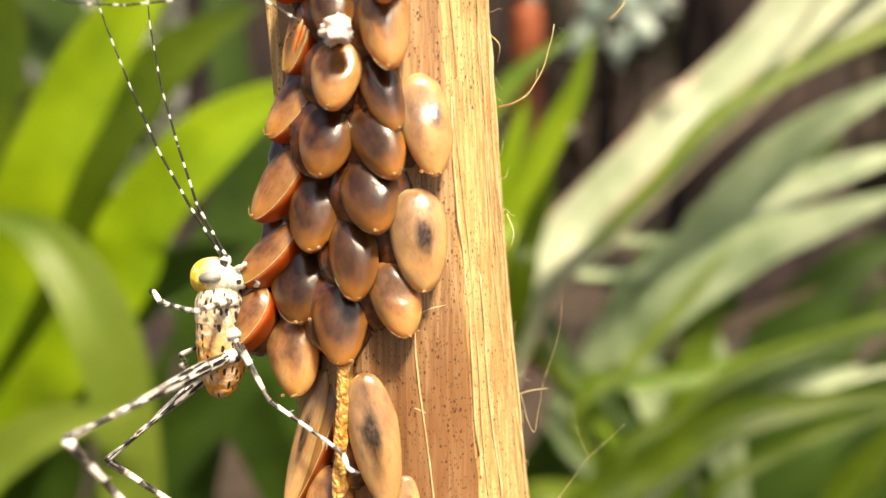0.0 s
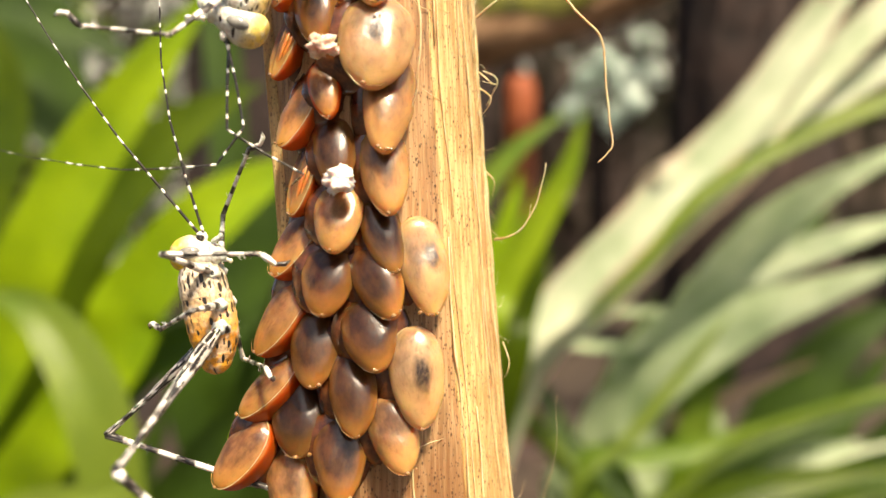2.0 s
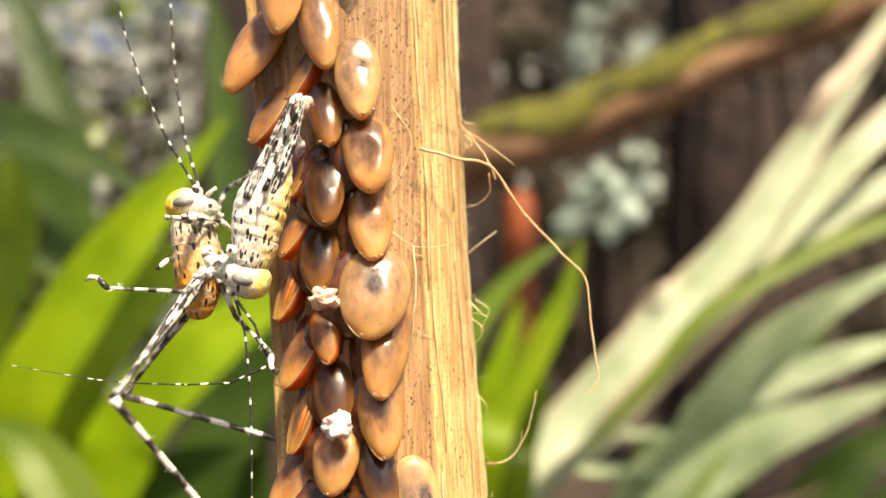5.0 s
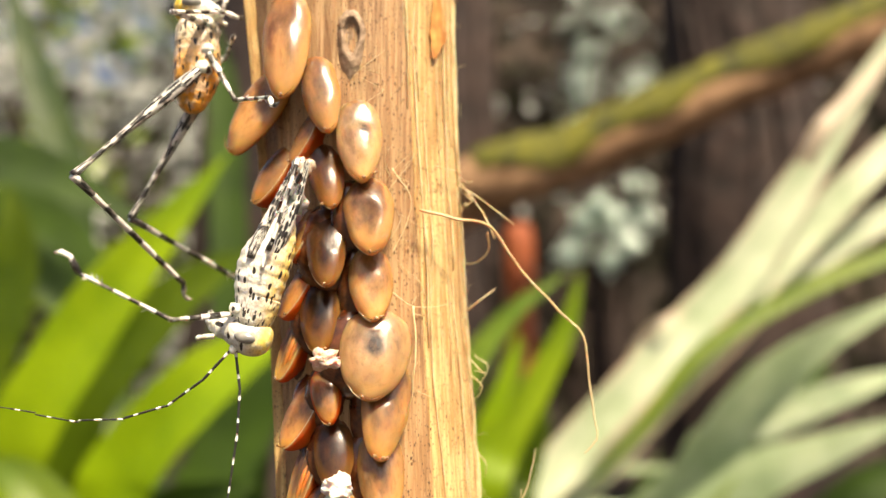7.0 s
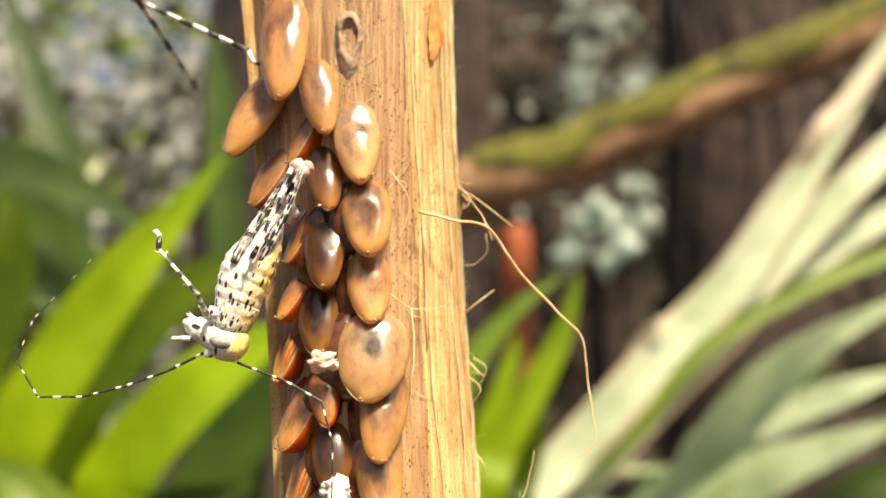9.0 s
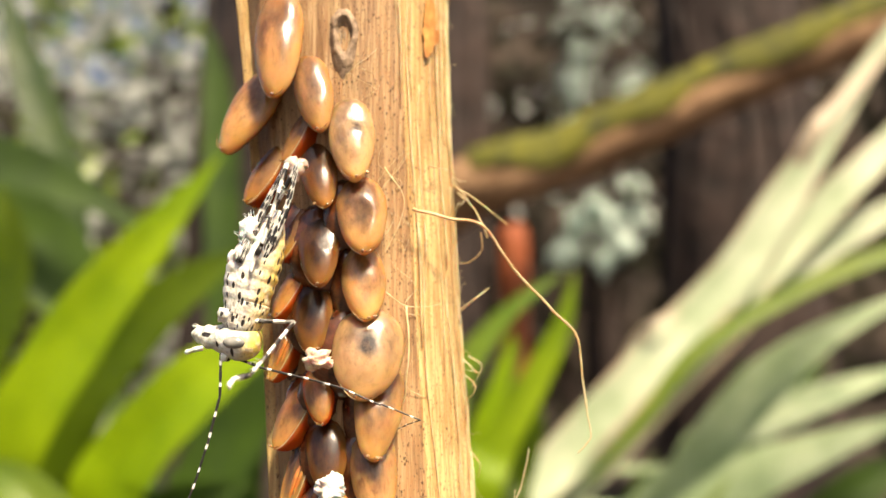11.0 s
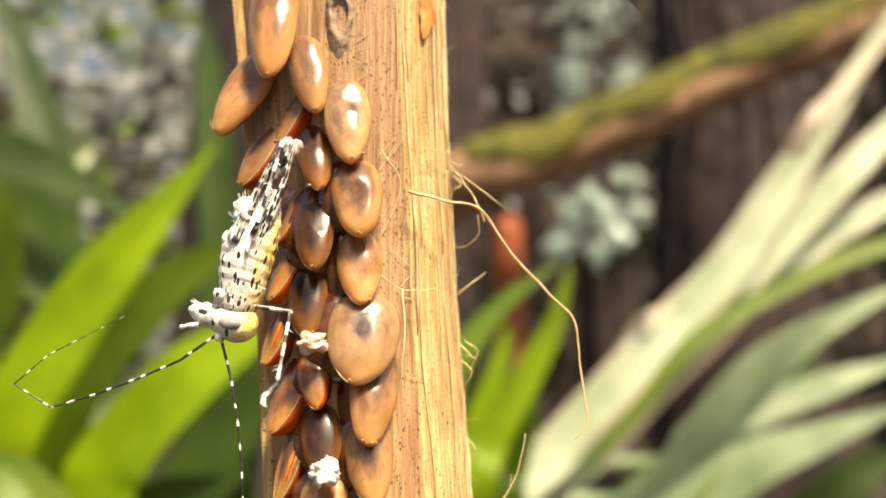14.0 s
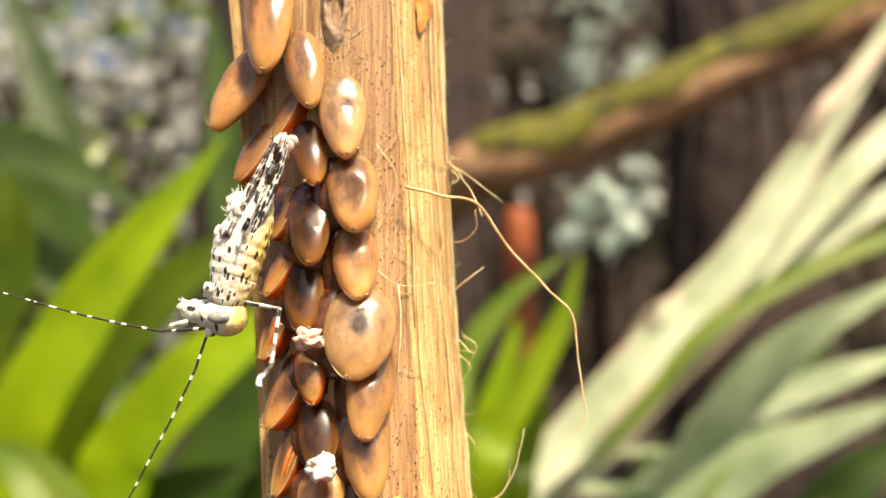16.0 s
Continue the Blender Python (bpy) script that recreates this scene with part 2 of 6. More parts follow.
# ---- mesh helpers ----
def part(name, bm, material, parent=None, label="", smooth=True):
    """Links a bmesh as one mesh object under a thing or a part."""
    me = bpy.data.meshes.new(name)
    bm.normal_update()
    bm.to_mesh(me)
    bm.free()
    me.materials.append(material)
    if smooth:
        me.polygons.foreach_set("use_smooth", [True] * len(me.polygons))
    ob = new(name, me)
    if parent:
        ob.parent = parent
    return tagged(ob, label)


def grid_faces(bm, rows, closed):
    """Joins rings or rows of vertices with quads."""
    for a, b in zip(rows, rows[1:]):
        n = len(a)
        for i in range(n if closed else n - 1):
            j = (i + 1) % n
            bm.faces.new((a[i], a[j], b[j], b[i]))


def spline(points, steps):
    """A smooth curve through the points (Catmull-Rom)."""
    p = [Vector(q) for q in points]
    p = [p[0] * 2 - p[1]] + p + [p[-1] * 2 - p[-2]]
    out = []
    for i in range(1, len(p) - 2):
        a, b, c, d = p[i - 1:i + 3]
        for k in range(steps):
            t = k / steps
            out.append(0.5 * (2 * b + (c - a) * t + (2 * a - 5 * b + 4 * c - d) * t * t + (3 * b - a - 3 * c + d) * t ** 3))
    return out + [p[-2]]


def tube(bm, points, radii, sides=7, flat=1.0):
    """A round or flattened rod along the points, closed at both ends."""
    rings, side = [], Vector((0, 1, 0))
    for i, p in enumerate(points):
        t = (points[min(i + 1, len(points) - 1)] - points[max(i - 1, 0)]).normalized()
        a = side - t * side.dot(t)
        a = a.normalized() if a.length > 1e-6 else t.orthogonal().normalized()
        b = t.cross(a)
        r = radii[i] if hasattr(radii, "__len__") else radii
        rings.append([bm.verts.new(p + (a * math.cos(q) * flat + b * math.sin(q)) * r)
                      for q in (2 * math.pi * k / sides for k in range(sides))])
    grid_faces(bm, rings, True)
    bm.faces.new(rings[0][::-1])
    bm.faces.new(rings[-1])


def lump(bm, centre, size, seed, rough=0.35, u=12, v=8):
    """A crumpled, uneven blob."""
    rows = []
    for i in range(v + 1):
        th = math.pi * (0.02 + 0.96 * i / v)
        row = []
        for k in range(u):
            ph = 2 * math.pi * k / u
            d = Vector((math.sin(th) * math.cos(ph), math.sin(th) * math.sin(ph), math.cos(th)))
            r = 1 + rough * noise.noise(d * 1.7 + Vector((seed, 0, 0))) + rough * 0.6 * noise.noise(d * 4.3 + Vector((0, seed, 0)))
            row.append(bm.verts.new(Vector(centre) + Vector((d.x * size[0], d.y * size[1], d.z * size[2])) * r))
        rows.append(row)
    grid_faces(bm, rows, True)
    bm.faces.new(rows[0][::-1])
    bm.faces.new(rows[-1])


# ---- the ground ----
def ground():
    bm, rows = bmesh.new(), []
    xs = [s * v for s in (-1, 1) for v in (0, .3, .7, 1.2, 2, 3.5, 6, 12, 40, 300)]
    xs = sorted(set(xs))
    for y in xs:
        rows.append([bm.verts.new((x, y, 0.02 * noise.noise(Vector((x, y, 0)) * 1.5) - 0.012)) for x in xs])
    grid_faces(bm, rows, False)
    tagged(part("ground", bm, soil_skin), "dark garden soil with scattered leaf litter", "ground", kind="structure")


ground()


# ---- the dry stem ----
def stem_axis(z):
    """Centre of the stem at the height z, all in millimetres."""
    return -3.80 - 0.0735 * (z - 455), 8.0


def stem_radius(z):
    d = min(max(z, 424), 492) - 461
    return 6.82 + (0.0007 if d < 0 else 0.00105) * d * d


def stem_heights():
    low = [-20, 60, 160, 260, 340, 390]
    return low + [410 + 0.45 * k for k in range(223)] + [515, 540, 600, 680, 720]


def dry_stem():
    base = tagged(new("dry_stem"), "dry straw-coloured speckled plant stem with frayed fibres", "plant stem")
    base.location = (stem_axis(0)[0] * MM, 8 * MM, 0)
    origin = Vector(base.location)

    def ring(bm, z, angles, lift, ripple):
        cx, cy = stem_axis(z)
        out = []
        for a in angles:
            r = stem_radius(z) + lift
            r += ripple * noise.noise(Vector((a * 16, z * 0.018, 3.0))) + 0.5 * ripple * noise.noise(Vector((a * 47, z * 0.03, 9.0)))
            r += 0.16 * noise.noise(Vector((a * 2.2, z * 0.05, 0)))
            out.append(bm.verts.new(Vector(((cx + r * math.sin(a)) * MM, (cy - r * math.cos(a)) * MM, z * MM)) - origin))
        return out

    zs = stem_heights()
    n = 250
    bm = bmesh.new()
    rings = [ring(bm, z, [2 * math.pi * k / n for k in range(n)], 0.0, 0.10) for z in zs]
    grid_faces(bm, rings, True)
    bm.faces.new(rings[-1])
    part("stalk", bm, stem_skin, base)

    # the outer husk still clings to one side, its edge ragged, its face drawn into fibres
    bm, rows = bmesh.new(), []
    for z in zs:
        start = 0.60 + 0.05 * noise.noise(Vector((z * 0.05, 0, 5))) + 0.02 * noise.noise(Vector((z * 0.6, 0, 7)))
        m = 90
        row = [start + (2.3 - start) * k / m for k in range(m + 1)]
        outer = ring(bm, z, row, 0.06, 0.085)
        inner = ring(bm, z, [row[0] + 0.004], -0.25, 0.0)
        rows.append(inner + outer)
    grid_faces(bm, rows, False)
    part("husk", bm, husk_skin, base, "pale yellow fibrous husk")

    # a narrow strip of the same husk is left on the other side,
    # flattened towards the front so that its shape gives a bright edge
    bm, rows = bmesh.new(), []
    for z in zs:
        end = -0.98 + 0.06 * noise.noise(Vector((z * 0.07, 0, 15))) + 0.02 * noise.noise(Vector((z * 0.7, 0, 17)))
        back = ring(bm, z, [-2.1 + 0.7 * k / 16 for k in range(17)], 0.0, 0.085)
        cx, cy = stem_axis(z)
        rr = stem_radius(z) + 0.10
        a, b = Vector((cx - 0.925 * rr, cy - 0.53 * rr)), Vector((cx + rr * math.sin(end), cy - rr * math.cos(end)))
        flat = []
        for k in range(25):
            p = a.lerp(b, k / 24)
            out = 0.05 * noise.noise(Vector((k * 0.9, z * 0.02, 3))) + 0.03 * noise.noise(Vector((k * 2.1, z * 0.05, 8)))
            flat.append(bm.verts.new(Vector((p.x * MM, (p.y - out) * MM, z * MM)) - origin))
        rows.append(back + flat + ring(bm, z, [end - 0.004], -0.25, 0.0))
    grid_faces(bm, rows, False)
    part("husk", bm, husk_skin, base, "pale yellow fibrous husk")

    # loose fibre strands lying along the husk and its edge
    rng = random.Random(4)
    for k in range(38):
        a = rng.uniform(0.56, 1.5) if k < 34 else rng.uniform(-0.4, 0.55)
        z0 = rng.uniform(420, 492)
        length = rng.uniform(6, 30)
        pts = []
        for i in range(13):
            z = z0 + length * i / 12
            cx, cy = stem_axis(z)
            aa = a + 0.02 * math.sin(i * 0.8 + k) + 0.0012 * i * rng.uniform(-1, 1)
            r = stem_radius(z) + (0.16 if a > 0.55 else 0.03) + 0.06 * math.sin(i * 1.3 + k)
            pts.append(Vector(((cx + r * math.sin(aa)) * MM, (cy - r * math.cos(aa)) * MM, z * MM)) - origin)
        bm = bmesh.new()
        rad = rng.uniform(0.03, 0.075) * MM
        tube(bm, pts, [rad * (0.5 + 0.5 * math.sin(math.pi * (i + 1) / 14)) for i in range(13)], 5)
        part("fibre", bm, fibre_skin, base)

    # the finest hairs: a fuzz along the husk, and curled wisps that cling to the stalk beside the eggs
    for k in range(70):
        wisp = k >= 50
        z = rng.uniform(460, 484) if wisp else rng.uniform(424, 494)
        a = rng.uniform(0.15, 0.75) if wisp else rng.uniform(1.05, 1.75)
        reach = rng.uniform(0.05, 0.25) if wisp else rng.uniform(0.25, 1.1)
        length = rng.uniform(1.5, 4.0) if wisp else rng.uniform(-0.8, 1.2)
        pts, bend, ph = [], rng.uniform(-0.18, 0.18), rng.uniform(0, 6.3)
        for i in range(9):
            q = i / 8
            zz = z + length * q + 0.25 * math.sin(q * 5 + ph)
            cx, cy = stem_axis(zz)
            rr = stem_radius(zz) + 0.05 + reach * (math.sin(math.pi * q) if wisp else q)
            aa = a + bend * q + (0.12 * math.sin(q * 4 + ph) if wisp else 0.0)
            pts.append(Vector(((cx + rr * math.sin(aa)) * MM, (cy - rr * math.cos(aa)) * MM, zz * MM)) - origin)
        bm = bmesh.new()
        rad = rng.uniform(0.010, 0.022) * MM
        tube(bm, pts, [rad * (1 - 0.6 * i / 8) for i in range(9)], 5)
        part("hair", bm, fibre_skin, base)

    # old leaf scar: a raised oval lip round a sunken, crusted eye
    def on_stem(x, z, out):
        cx, cy = stem_axis(z)
        r = stem_radius(z)
        return Vector((x, cy - math.sqrt(max(r * r - (x - cx) ** 2, 0.1)) - out, z)) * MM - origin

    bm, rows = bmesh.new(), []
    for rr, out in ((1.75, -0.05), (1.45, 0.16), (1.12, 0.38), (0.98, 0.42), (0.82, 0.22), (0.6, -0.02), (0.3, 0.05), (0.05, 0.10)):
        rows.append([bm.verts.new(on_stem(-5.42 + 0.60 * rr * math.cos(q) * (1 + 0.12 * noise.noise(Vector((q, rr, 2)))),
                                          485.1 + 1.02 * rr * math.sin(q) - (0.85 * rr if math.sin(q) < 0 else 0) * abs(math.sin(q)),
                                          out + 0.10 * noise.noise(Vector((math.cos(q) * 3, math.sin(q) * 3, rr * 4)))))
                     for q in (2 * math.pi * k / 30 for k in range(30))])
    grid_faces(bm, rows, True)
    part("leaf_scar", bm, scar_skin, base, "grey-brown oval leaf scar with a raised lip")

    # a peeling orange flake of skin
    bm, rows = bmesh.new(), []
    for i in range(15):
        z = 489.6 - 5.2 * i / 14
        w = 0.55 * math.sin(math.pi * (i + 0.6) / 15.2) + 0.12 * noise.noise(Vector((i * 0.6, 0, 1)))
        x = 0.05 + 0.10 * (i / 14) + 0.25 * math.sin(i * 0.28)
        rows.append([bm.verts.new(on_stem(x + w * s, z, 0.40 + 0.16 * (1 - s * s) + (0.12 if s > 0.9 else 0))) for s in (-1, -0.5, 0, 0.5, 1)])
    grid_faces(bm, rows, False)
    part("bark_flake", bm, flake_skin, base, "orange peeling flake")
    return base


dry_stem()


# ---- eggs ----
def egg_shell(length, width, thick, seed, opening=False, keel=False):
    """A seed-like lens: long axis z, a gently domed face along -y; a keeled one breaks over a sharp edge into a deep flat flank."""
    bm, rows = bmesh.new(), []
    u, v = 44, 28
    for i in range(v + 1):
        th = math.pi * (0.012 + 0.976 * i / v)
        st = math.sin(th) ** (0.86 if th < math.pi / 2 else 0.98)
        z = math.cos(th) * length / 2
        blunt = 1 + 0.17 * math.cos(th)
        row = []
        for k in range(u):
            ph = 2 * math.pi * k / u
            c, s = math.cos(ph), math.sin(ph)
            x = math.copysign(abs(c) ** 0.94, c)
            y = -abs(s) ** 0.94 if s < 0 else abs(s)
            if keel and c > 0:
                q = abs(math.asin(s)) / (math.pi / 2)
                x, y = (1 - q, -math.sin(q * math.pi / 2)) if s < 0 else (abs(c) ** 0.30, 3.0 * s ** 0.8)
            elif keel and s > 0:
                y *= 3.0
            deep = math.sin(th) ** 0.84
            flange = 1 + 0.05 * max(0, abs(c) - 0.93) / 0.07
            p = Vector((x * width / 2 * st * blunt * flange, y * thick / 2 * deep * (1.0 if s < 0 else 0.8), z))
            w = 1 + 0.05 * noise.noise(p * 0.55 + Vector((seed, 0, 0))) + 0.018 * noise.noise(p * 1.7 + Vector((0, seed, 0)))
            # a shallow dent where the shell has sunk in
            dent = 0.22 * max(0.0, noise.noise(Vector((p.x * 0.5 + seed, p.z * 0.4, 1.0)))) * min(1.0, max(0.0, (-s - 0.15) * 1.3)) * math.sin(th) ** 2
            if opening and s < 0 and -0.55 < c < 0.1 and 0.12 < i / v < 0.88:
                p.y *= 0.55
            p.y += dent * thick
            row.append(bm.verts.new(p * w * MM))
        rows.append(row)
    grid_faces(bm, rows, True)
    bm.faces.new(rows[0][::-1])
    bm.faces.new(rows[-1])
    return bm


def egg_seam(length, width, thick, keel):
    bm, pts = bmesh.new(), []
    for i in range(33):
        th = math.pi * (0.04 + 0.92 * i / 32)
        side = 0.97 * math.sin(th) ** (0.86 if th < math.pi / 2 else 0.98) * (1 + 0.13 * math.cos(th))
        pts.append(Vector(((side if keel else -side) * width / 2, -0.06 * thick, math.cos(th) * length / 2)) * MM)
    tube(bm, pts, 0.035 * MM, 6)
    return bm


egg_labels = {
    "brown": "glossy dark brown oval egg glued to the stem",
    "tan": "glossy tan oval egg with an amber translucent margin",
    "pale": "pale tan oval egg with a dark embryo spot",
    "red": "reddish brown egg seen on its edge, glued to the stem",
    "split": "hatched reddish egg split open along its face",
}
egg_count = [0]
glue_spots = []


def katydid_egg(x, y, z, length, width, tilt, turn, out, look_name):
    """One egg; millimetres, degrees. tilt: its top leans to the right; turn: its face looks to the right; out: its foot stands off."""
    egg_count[0] += 1
    seed = egg_count[0] * 3.7
    glue_spots.append((x, y, z, length, width, tilt))
    keel = look_name in ("red", "split") and turn <= -15
    thick = min(width * 0.62, 2.0)
    if keel:
        # seen half on its edge: a narrower face, its keel and the deep flank behind it
        x, width, thick, turn = x + 0.03 * width, width * 0.82, min(width * 0.50, 1.4), min(turn, -34) - 6
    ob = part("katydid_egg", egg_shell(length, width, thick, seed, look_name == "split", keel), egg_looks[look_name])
    tagged(ob, egg_labels[look_name], "insect egg", "eggs on the stem")
    ob.matrix_world = pose(x * MM, y * MM, z * MM) @ pose(0, 0, 0, 0, tilt, 0) @ pose(0, 0, 0, 0, 0, turn) @ pose(0, 0, 0, -out)
    part("seam", egg_seam(length, width, thick, keel), seam_skin, ob, "amber seam")
    rng = random.Random(egg_count[0])
    for k in range(rng.choice((1, 1, 2, 3))):
        bm = bmesh.new()
        s = rng.uniform(-0.12, 0.12) if k == 0 else rng.uniform(-0.45, 0.45)
        r = rng.uniform(0.06, 0.12) * MM
        lump(bm, (s * width * 0.7 * MM, -0.30 * thick * MM, -0.49 * length * (1 - 0.5 * s * s) * MM), (r * 1.3, r, r), seed + k, 0.15, 9, 7)
        part("glue_bead", bm, bead_skin, ob, "tiny clear bead of glue")
    bm, pts = bmesh.new(), []
    start = rng.uniform(0.30, 0.50)
    for i in range(25):
        a = math.pi * (start + 0.28 * i / 24)
        pts.append(Vector((math.cos(a) * width * 0.455, -0.20 * thick, -math.sin(a) ** 0.9 * length * 0.492)) * MM)
    tube(bm, pts, [max(0.010, 0.030 + 0.08 * noise.noise(Vector((i * 0.9, seed, 0)))) * math.sin(math.pi * (i + 0.5) / 25) * MM for i in range(25)], 6)
    part("glue_rim", bm, bead_skin, ob, "thin golden rim of glue")
    if look_name == "split":
        for k in range(3):
            bm, pts = bmesh.new(), []
            for i in range(14):
                s = i / 13
                pts.append(Vector(((0.16 + 0.12 * k) * width * (0.5 + 0.5 * math.sin(math.pi * s)) + 0.05 * width * math.sin(s * 3 + k), -thick * (0.34 - 0.16 * k) * math.sin(math.pi * (0.12 + 0.76 * s)),
                                   (0.36 - 0.74 * s) * length)) * MM)
            tube(bm, pts, [(0.05 + 0.16 * math.sin(math.pi * (i + 0.5) / 14)) * MM for i in range(14)], 6, 0.5)
            part("torn_lining", bm, inner_skin, ob, "orange torn lining")
    return ob


katydid_egg(-9.66, 0.54, 484.30, 8.36, 3.03, -1, -5, 12, "tan")
katydid_egg(-7.24, 0.24, 480.77, 5.77, 2.37, -12, 0, 14, "tan")
katydid_egg(-11.75, 2.42, 480.35, 7.05, 3.30, 20, -25, 12, "tan")
katydid_egg(-8.39, 0.95, 478.19, 4.09, 2.00, 11, -45, 14, "red")
katydid_egg(-4.76, 0.12, 477.70, 6.17, 2.79, -5, 5, 17, "pale")
katydid_egg(-10.75, 2.42, 476.01, 4.79, 2.64, 14, -20, 17, "red")
katydid_egg(-6.86, 0.53, 475.52, 5.22, 2.18, -12, 5, 20, "brown")
katydid_egg(-4.03, -0.00, 472.73, 5.53, 3.04, -3, 5, 20, "tan")
katydid_egg(-8.53, 1.41, 471.85, 4.05, 1.87, 10, -40, 17, "red")
katydid_egg(-6.76, 0.43, 470.73, 5.45, 2.55, -10, -8, 23, "brown")
katydid_egg(-3.93, 0.36, 468.57, 5.23, 2.61, -3, 8, 20, "tan")
katydid_egg(-8.81, 1.67, 468.29, 4.16, 1.89, 12, -30, 20, "red")
katydid_egg(-7.15, 1.06, 466.54, 4.95, 2.53, -8, -10, 20, "brown")
katydid_egg(-9.16, 2.28, 464.72, 4.58, 2.07, 7, -30, 17, "split")
katydid_egg(-3.65, 0.01, 464.20, 5.90, 4.16, 8, 5, 20, "pale")
katydid_egg(-6.59, 0.70, 461.68, 3.76, 1.80, -13, 0, 20, "red")
katydid_egg(-2.96, 0.47, 460.95, 6.46, 2.85, 10, 12, 23, "tan")
katydid_egg(-8.43, 1.68, 460.49, 4.58, 2.61, 11, -20, 20, "red")
katydid_egg(-6.05, 0.78, 458.09, 4.36, 2.34, -6, 0, 20, "brown")
katydid_egg(-3.16, 0.41, 457.06, 5.57, 2.66, -6, 5, 20, "tan")
katydid_egg(-8.16, 1.85, 456.73, 4.71, 2.15, 4, -20, 17, "split")
katydid_egg(-5.89, 0.59, 454.36, 4.34, 2.73, 2, -5, 23, "tan")
katydid_egg(-3.27, 0.65, 453.39, 4.87, 2.23, -14, 15, 20, "brown")
katydid_egg(-8.83, 2.53, 452.86, 4.74, 2.83, 18, -30, 20, "red")
katydid_egg(-0.94, 0.64, 451.62, 5.89, 2.77, -10, 10, 12, "pale")
katydid_egg(-6.56, 0.94, 450.72, 4.40, 2.97, 1, -8, 23, "brown")
katydid_egg(-3.52, 0.31, 450.71, 4.77, 2.70, -25, 0, 23, "brown")
katydid_egg(-9.61, 2.38, 448.60, 5.45, 3.12, 20, -30, 17, "red")
katydid_egg(-4.01, 0.21, 447.70, 4.46, 3.08, -14, 0, 23, "brown")
katydid_egg(-7.38, 1.47, 446.66, 4.68, 2.89, -3, -10, 23, "brown")
katydid_egg(-1.34, 0.14, 445.26, 5.85, 3.02, -5, 5, 12, "pale")
katydid_egg(-5.01, 0.40, 444.22, 5.00, 2.71, -7, 0, 23, "brown")
katydid_egg(-10.46, 2.40, 444.17, 4.68, 2.89, 30, -45, 17, "red")
katydid_egg(-8.36, 2.17, 442.37, 4.67, 3.48, -2, -8, 23, "brown")
katydid_egg(-2.60, 0.07, 441.96, 4.65, 2.65, -15, 8, 20, "tan")
katydid_egg(-5.81, 0.61, 440.50, 5.02, 2.98, -5, 0, 26, "brown")
katydid_egg(-12.0, 1.9, 440.35, 4.75, 3.45, 24, -30, 17, "red")
katydid_egg(-8.82, 2.07, 438.24, 5.15, 3.11, -17, -8, 26, "tan")
katydid_egg(-3.85, -0.15, 433.78, 7.72, 2.74, -12, 0, 9, "pale")
katydid_egg(-7.79, 2.08, 433.18, 9.06, 2.56, 12, -35, 12, "red")
katydid_egg(-8.22, 1.82, 433.02, 8.73, 1.58, 11, -25, 9, "pale")
katydid_egg(-2.06, -0.19, 429.42, 4.23, 1.45, -1, 10, 12, "pale")
katydid_egg(-6.82, 0.97, 428.93, 5.37, 2.69, 7, -5, 20, "tan")

# ---- glue, cast skins, root hairs ----
def glue_strip():
    """A cracked ribbon of dried glue, its face broken into facets."""
    bm, rows = bmesh.new(), []
    rng = random.Random(11)
    for i in range(60):
        s = i / 59
        z = 439.0 - 8.6 * s
        w = 0.46 + 0.14 * noise.noise(Vector((s * 9, 0, 1)))
        row = []
        for k in range(9):
            c = -1 + k / 4
            out = 0.42 * (1 - c * c) + 0.13 * noise.noise(Vector((c * 2.6, z * 2.2, 3))) + rng.uniform(-.07, .07)
            row.append(bm.verts.new(Vector((-5.55 - 0.5 * s + w * c + 0.10 * noise.noise(Vector((z * 1.1, 0, 8))), -0.05 - out - (0 if abs(c) < 1 else -0.9), z)) * MM))
        rows.append(row)
    grid_faces(bm, rows, False)
    tagged(part("glue_strip", bm, glue_skin, smooth=False), "glittering amber strip of dried egg glue on the stem", "glue", kind="stuff")


def cast_skin(name, x, y, z, size, seed, material, label):
    bm = bmesh.new()
    lump(bm, Vector((x, y, z)) * MM, (1.15 * size * MM, 0.7 * size * MM, 0.85 * size * MM), seed, 0.55, 34, 24)
    for v in bm.verts:
        d = v.co / MM - Vector((x, y, z))
        d *= 1 + 0.30 * noise.noise(v.co / MM * 2.4 + Vector((seed, 2, 0))) + 0.14 * noise.noise(v.co / MM * 5.5 + Vector((0, seed, 0)))
        v.co = (Vector((x, y, z)) + d) * MM
    tagged(part(name, bm, material), label, "cast skin")


def root_hair(label, radius, points, taper=0.4):
    """A thin dry fibre that stands off the stem."""
    pts = spline([Vector(p) * MM for p in points], 8)
    n = len(pts)
    bm = bmesh.new()
    tube(bm, [p + Vector((noise.noise(p * 900), 0, noise.noise(p * 900 + Vector((5, 0, 0))))) * 0.08 * MM for p in pts],
         [radius * MM * (1 - (1 - taper) * i / (n - 1)) for i in range(n)], 6)
    tagged(part("root_hair", bm, fibre_skin), label, "plant fibre", "fibres on the stem")


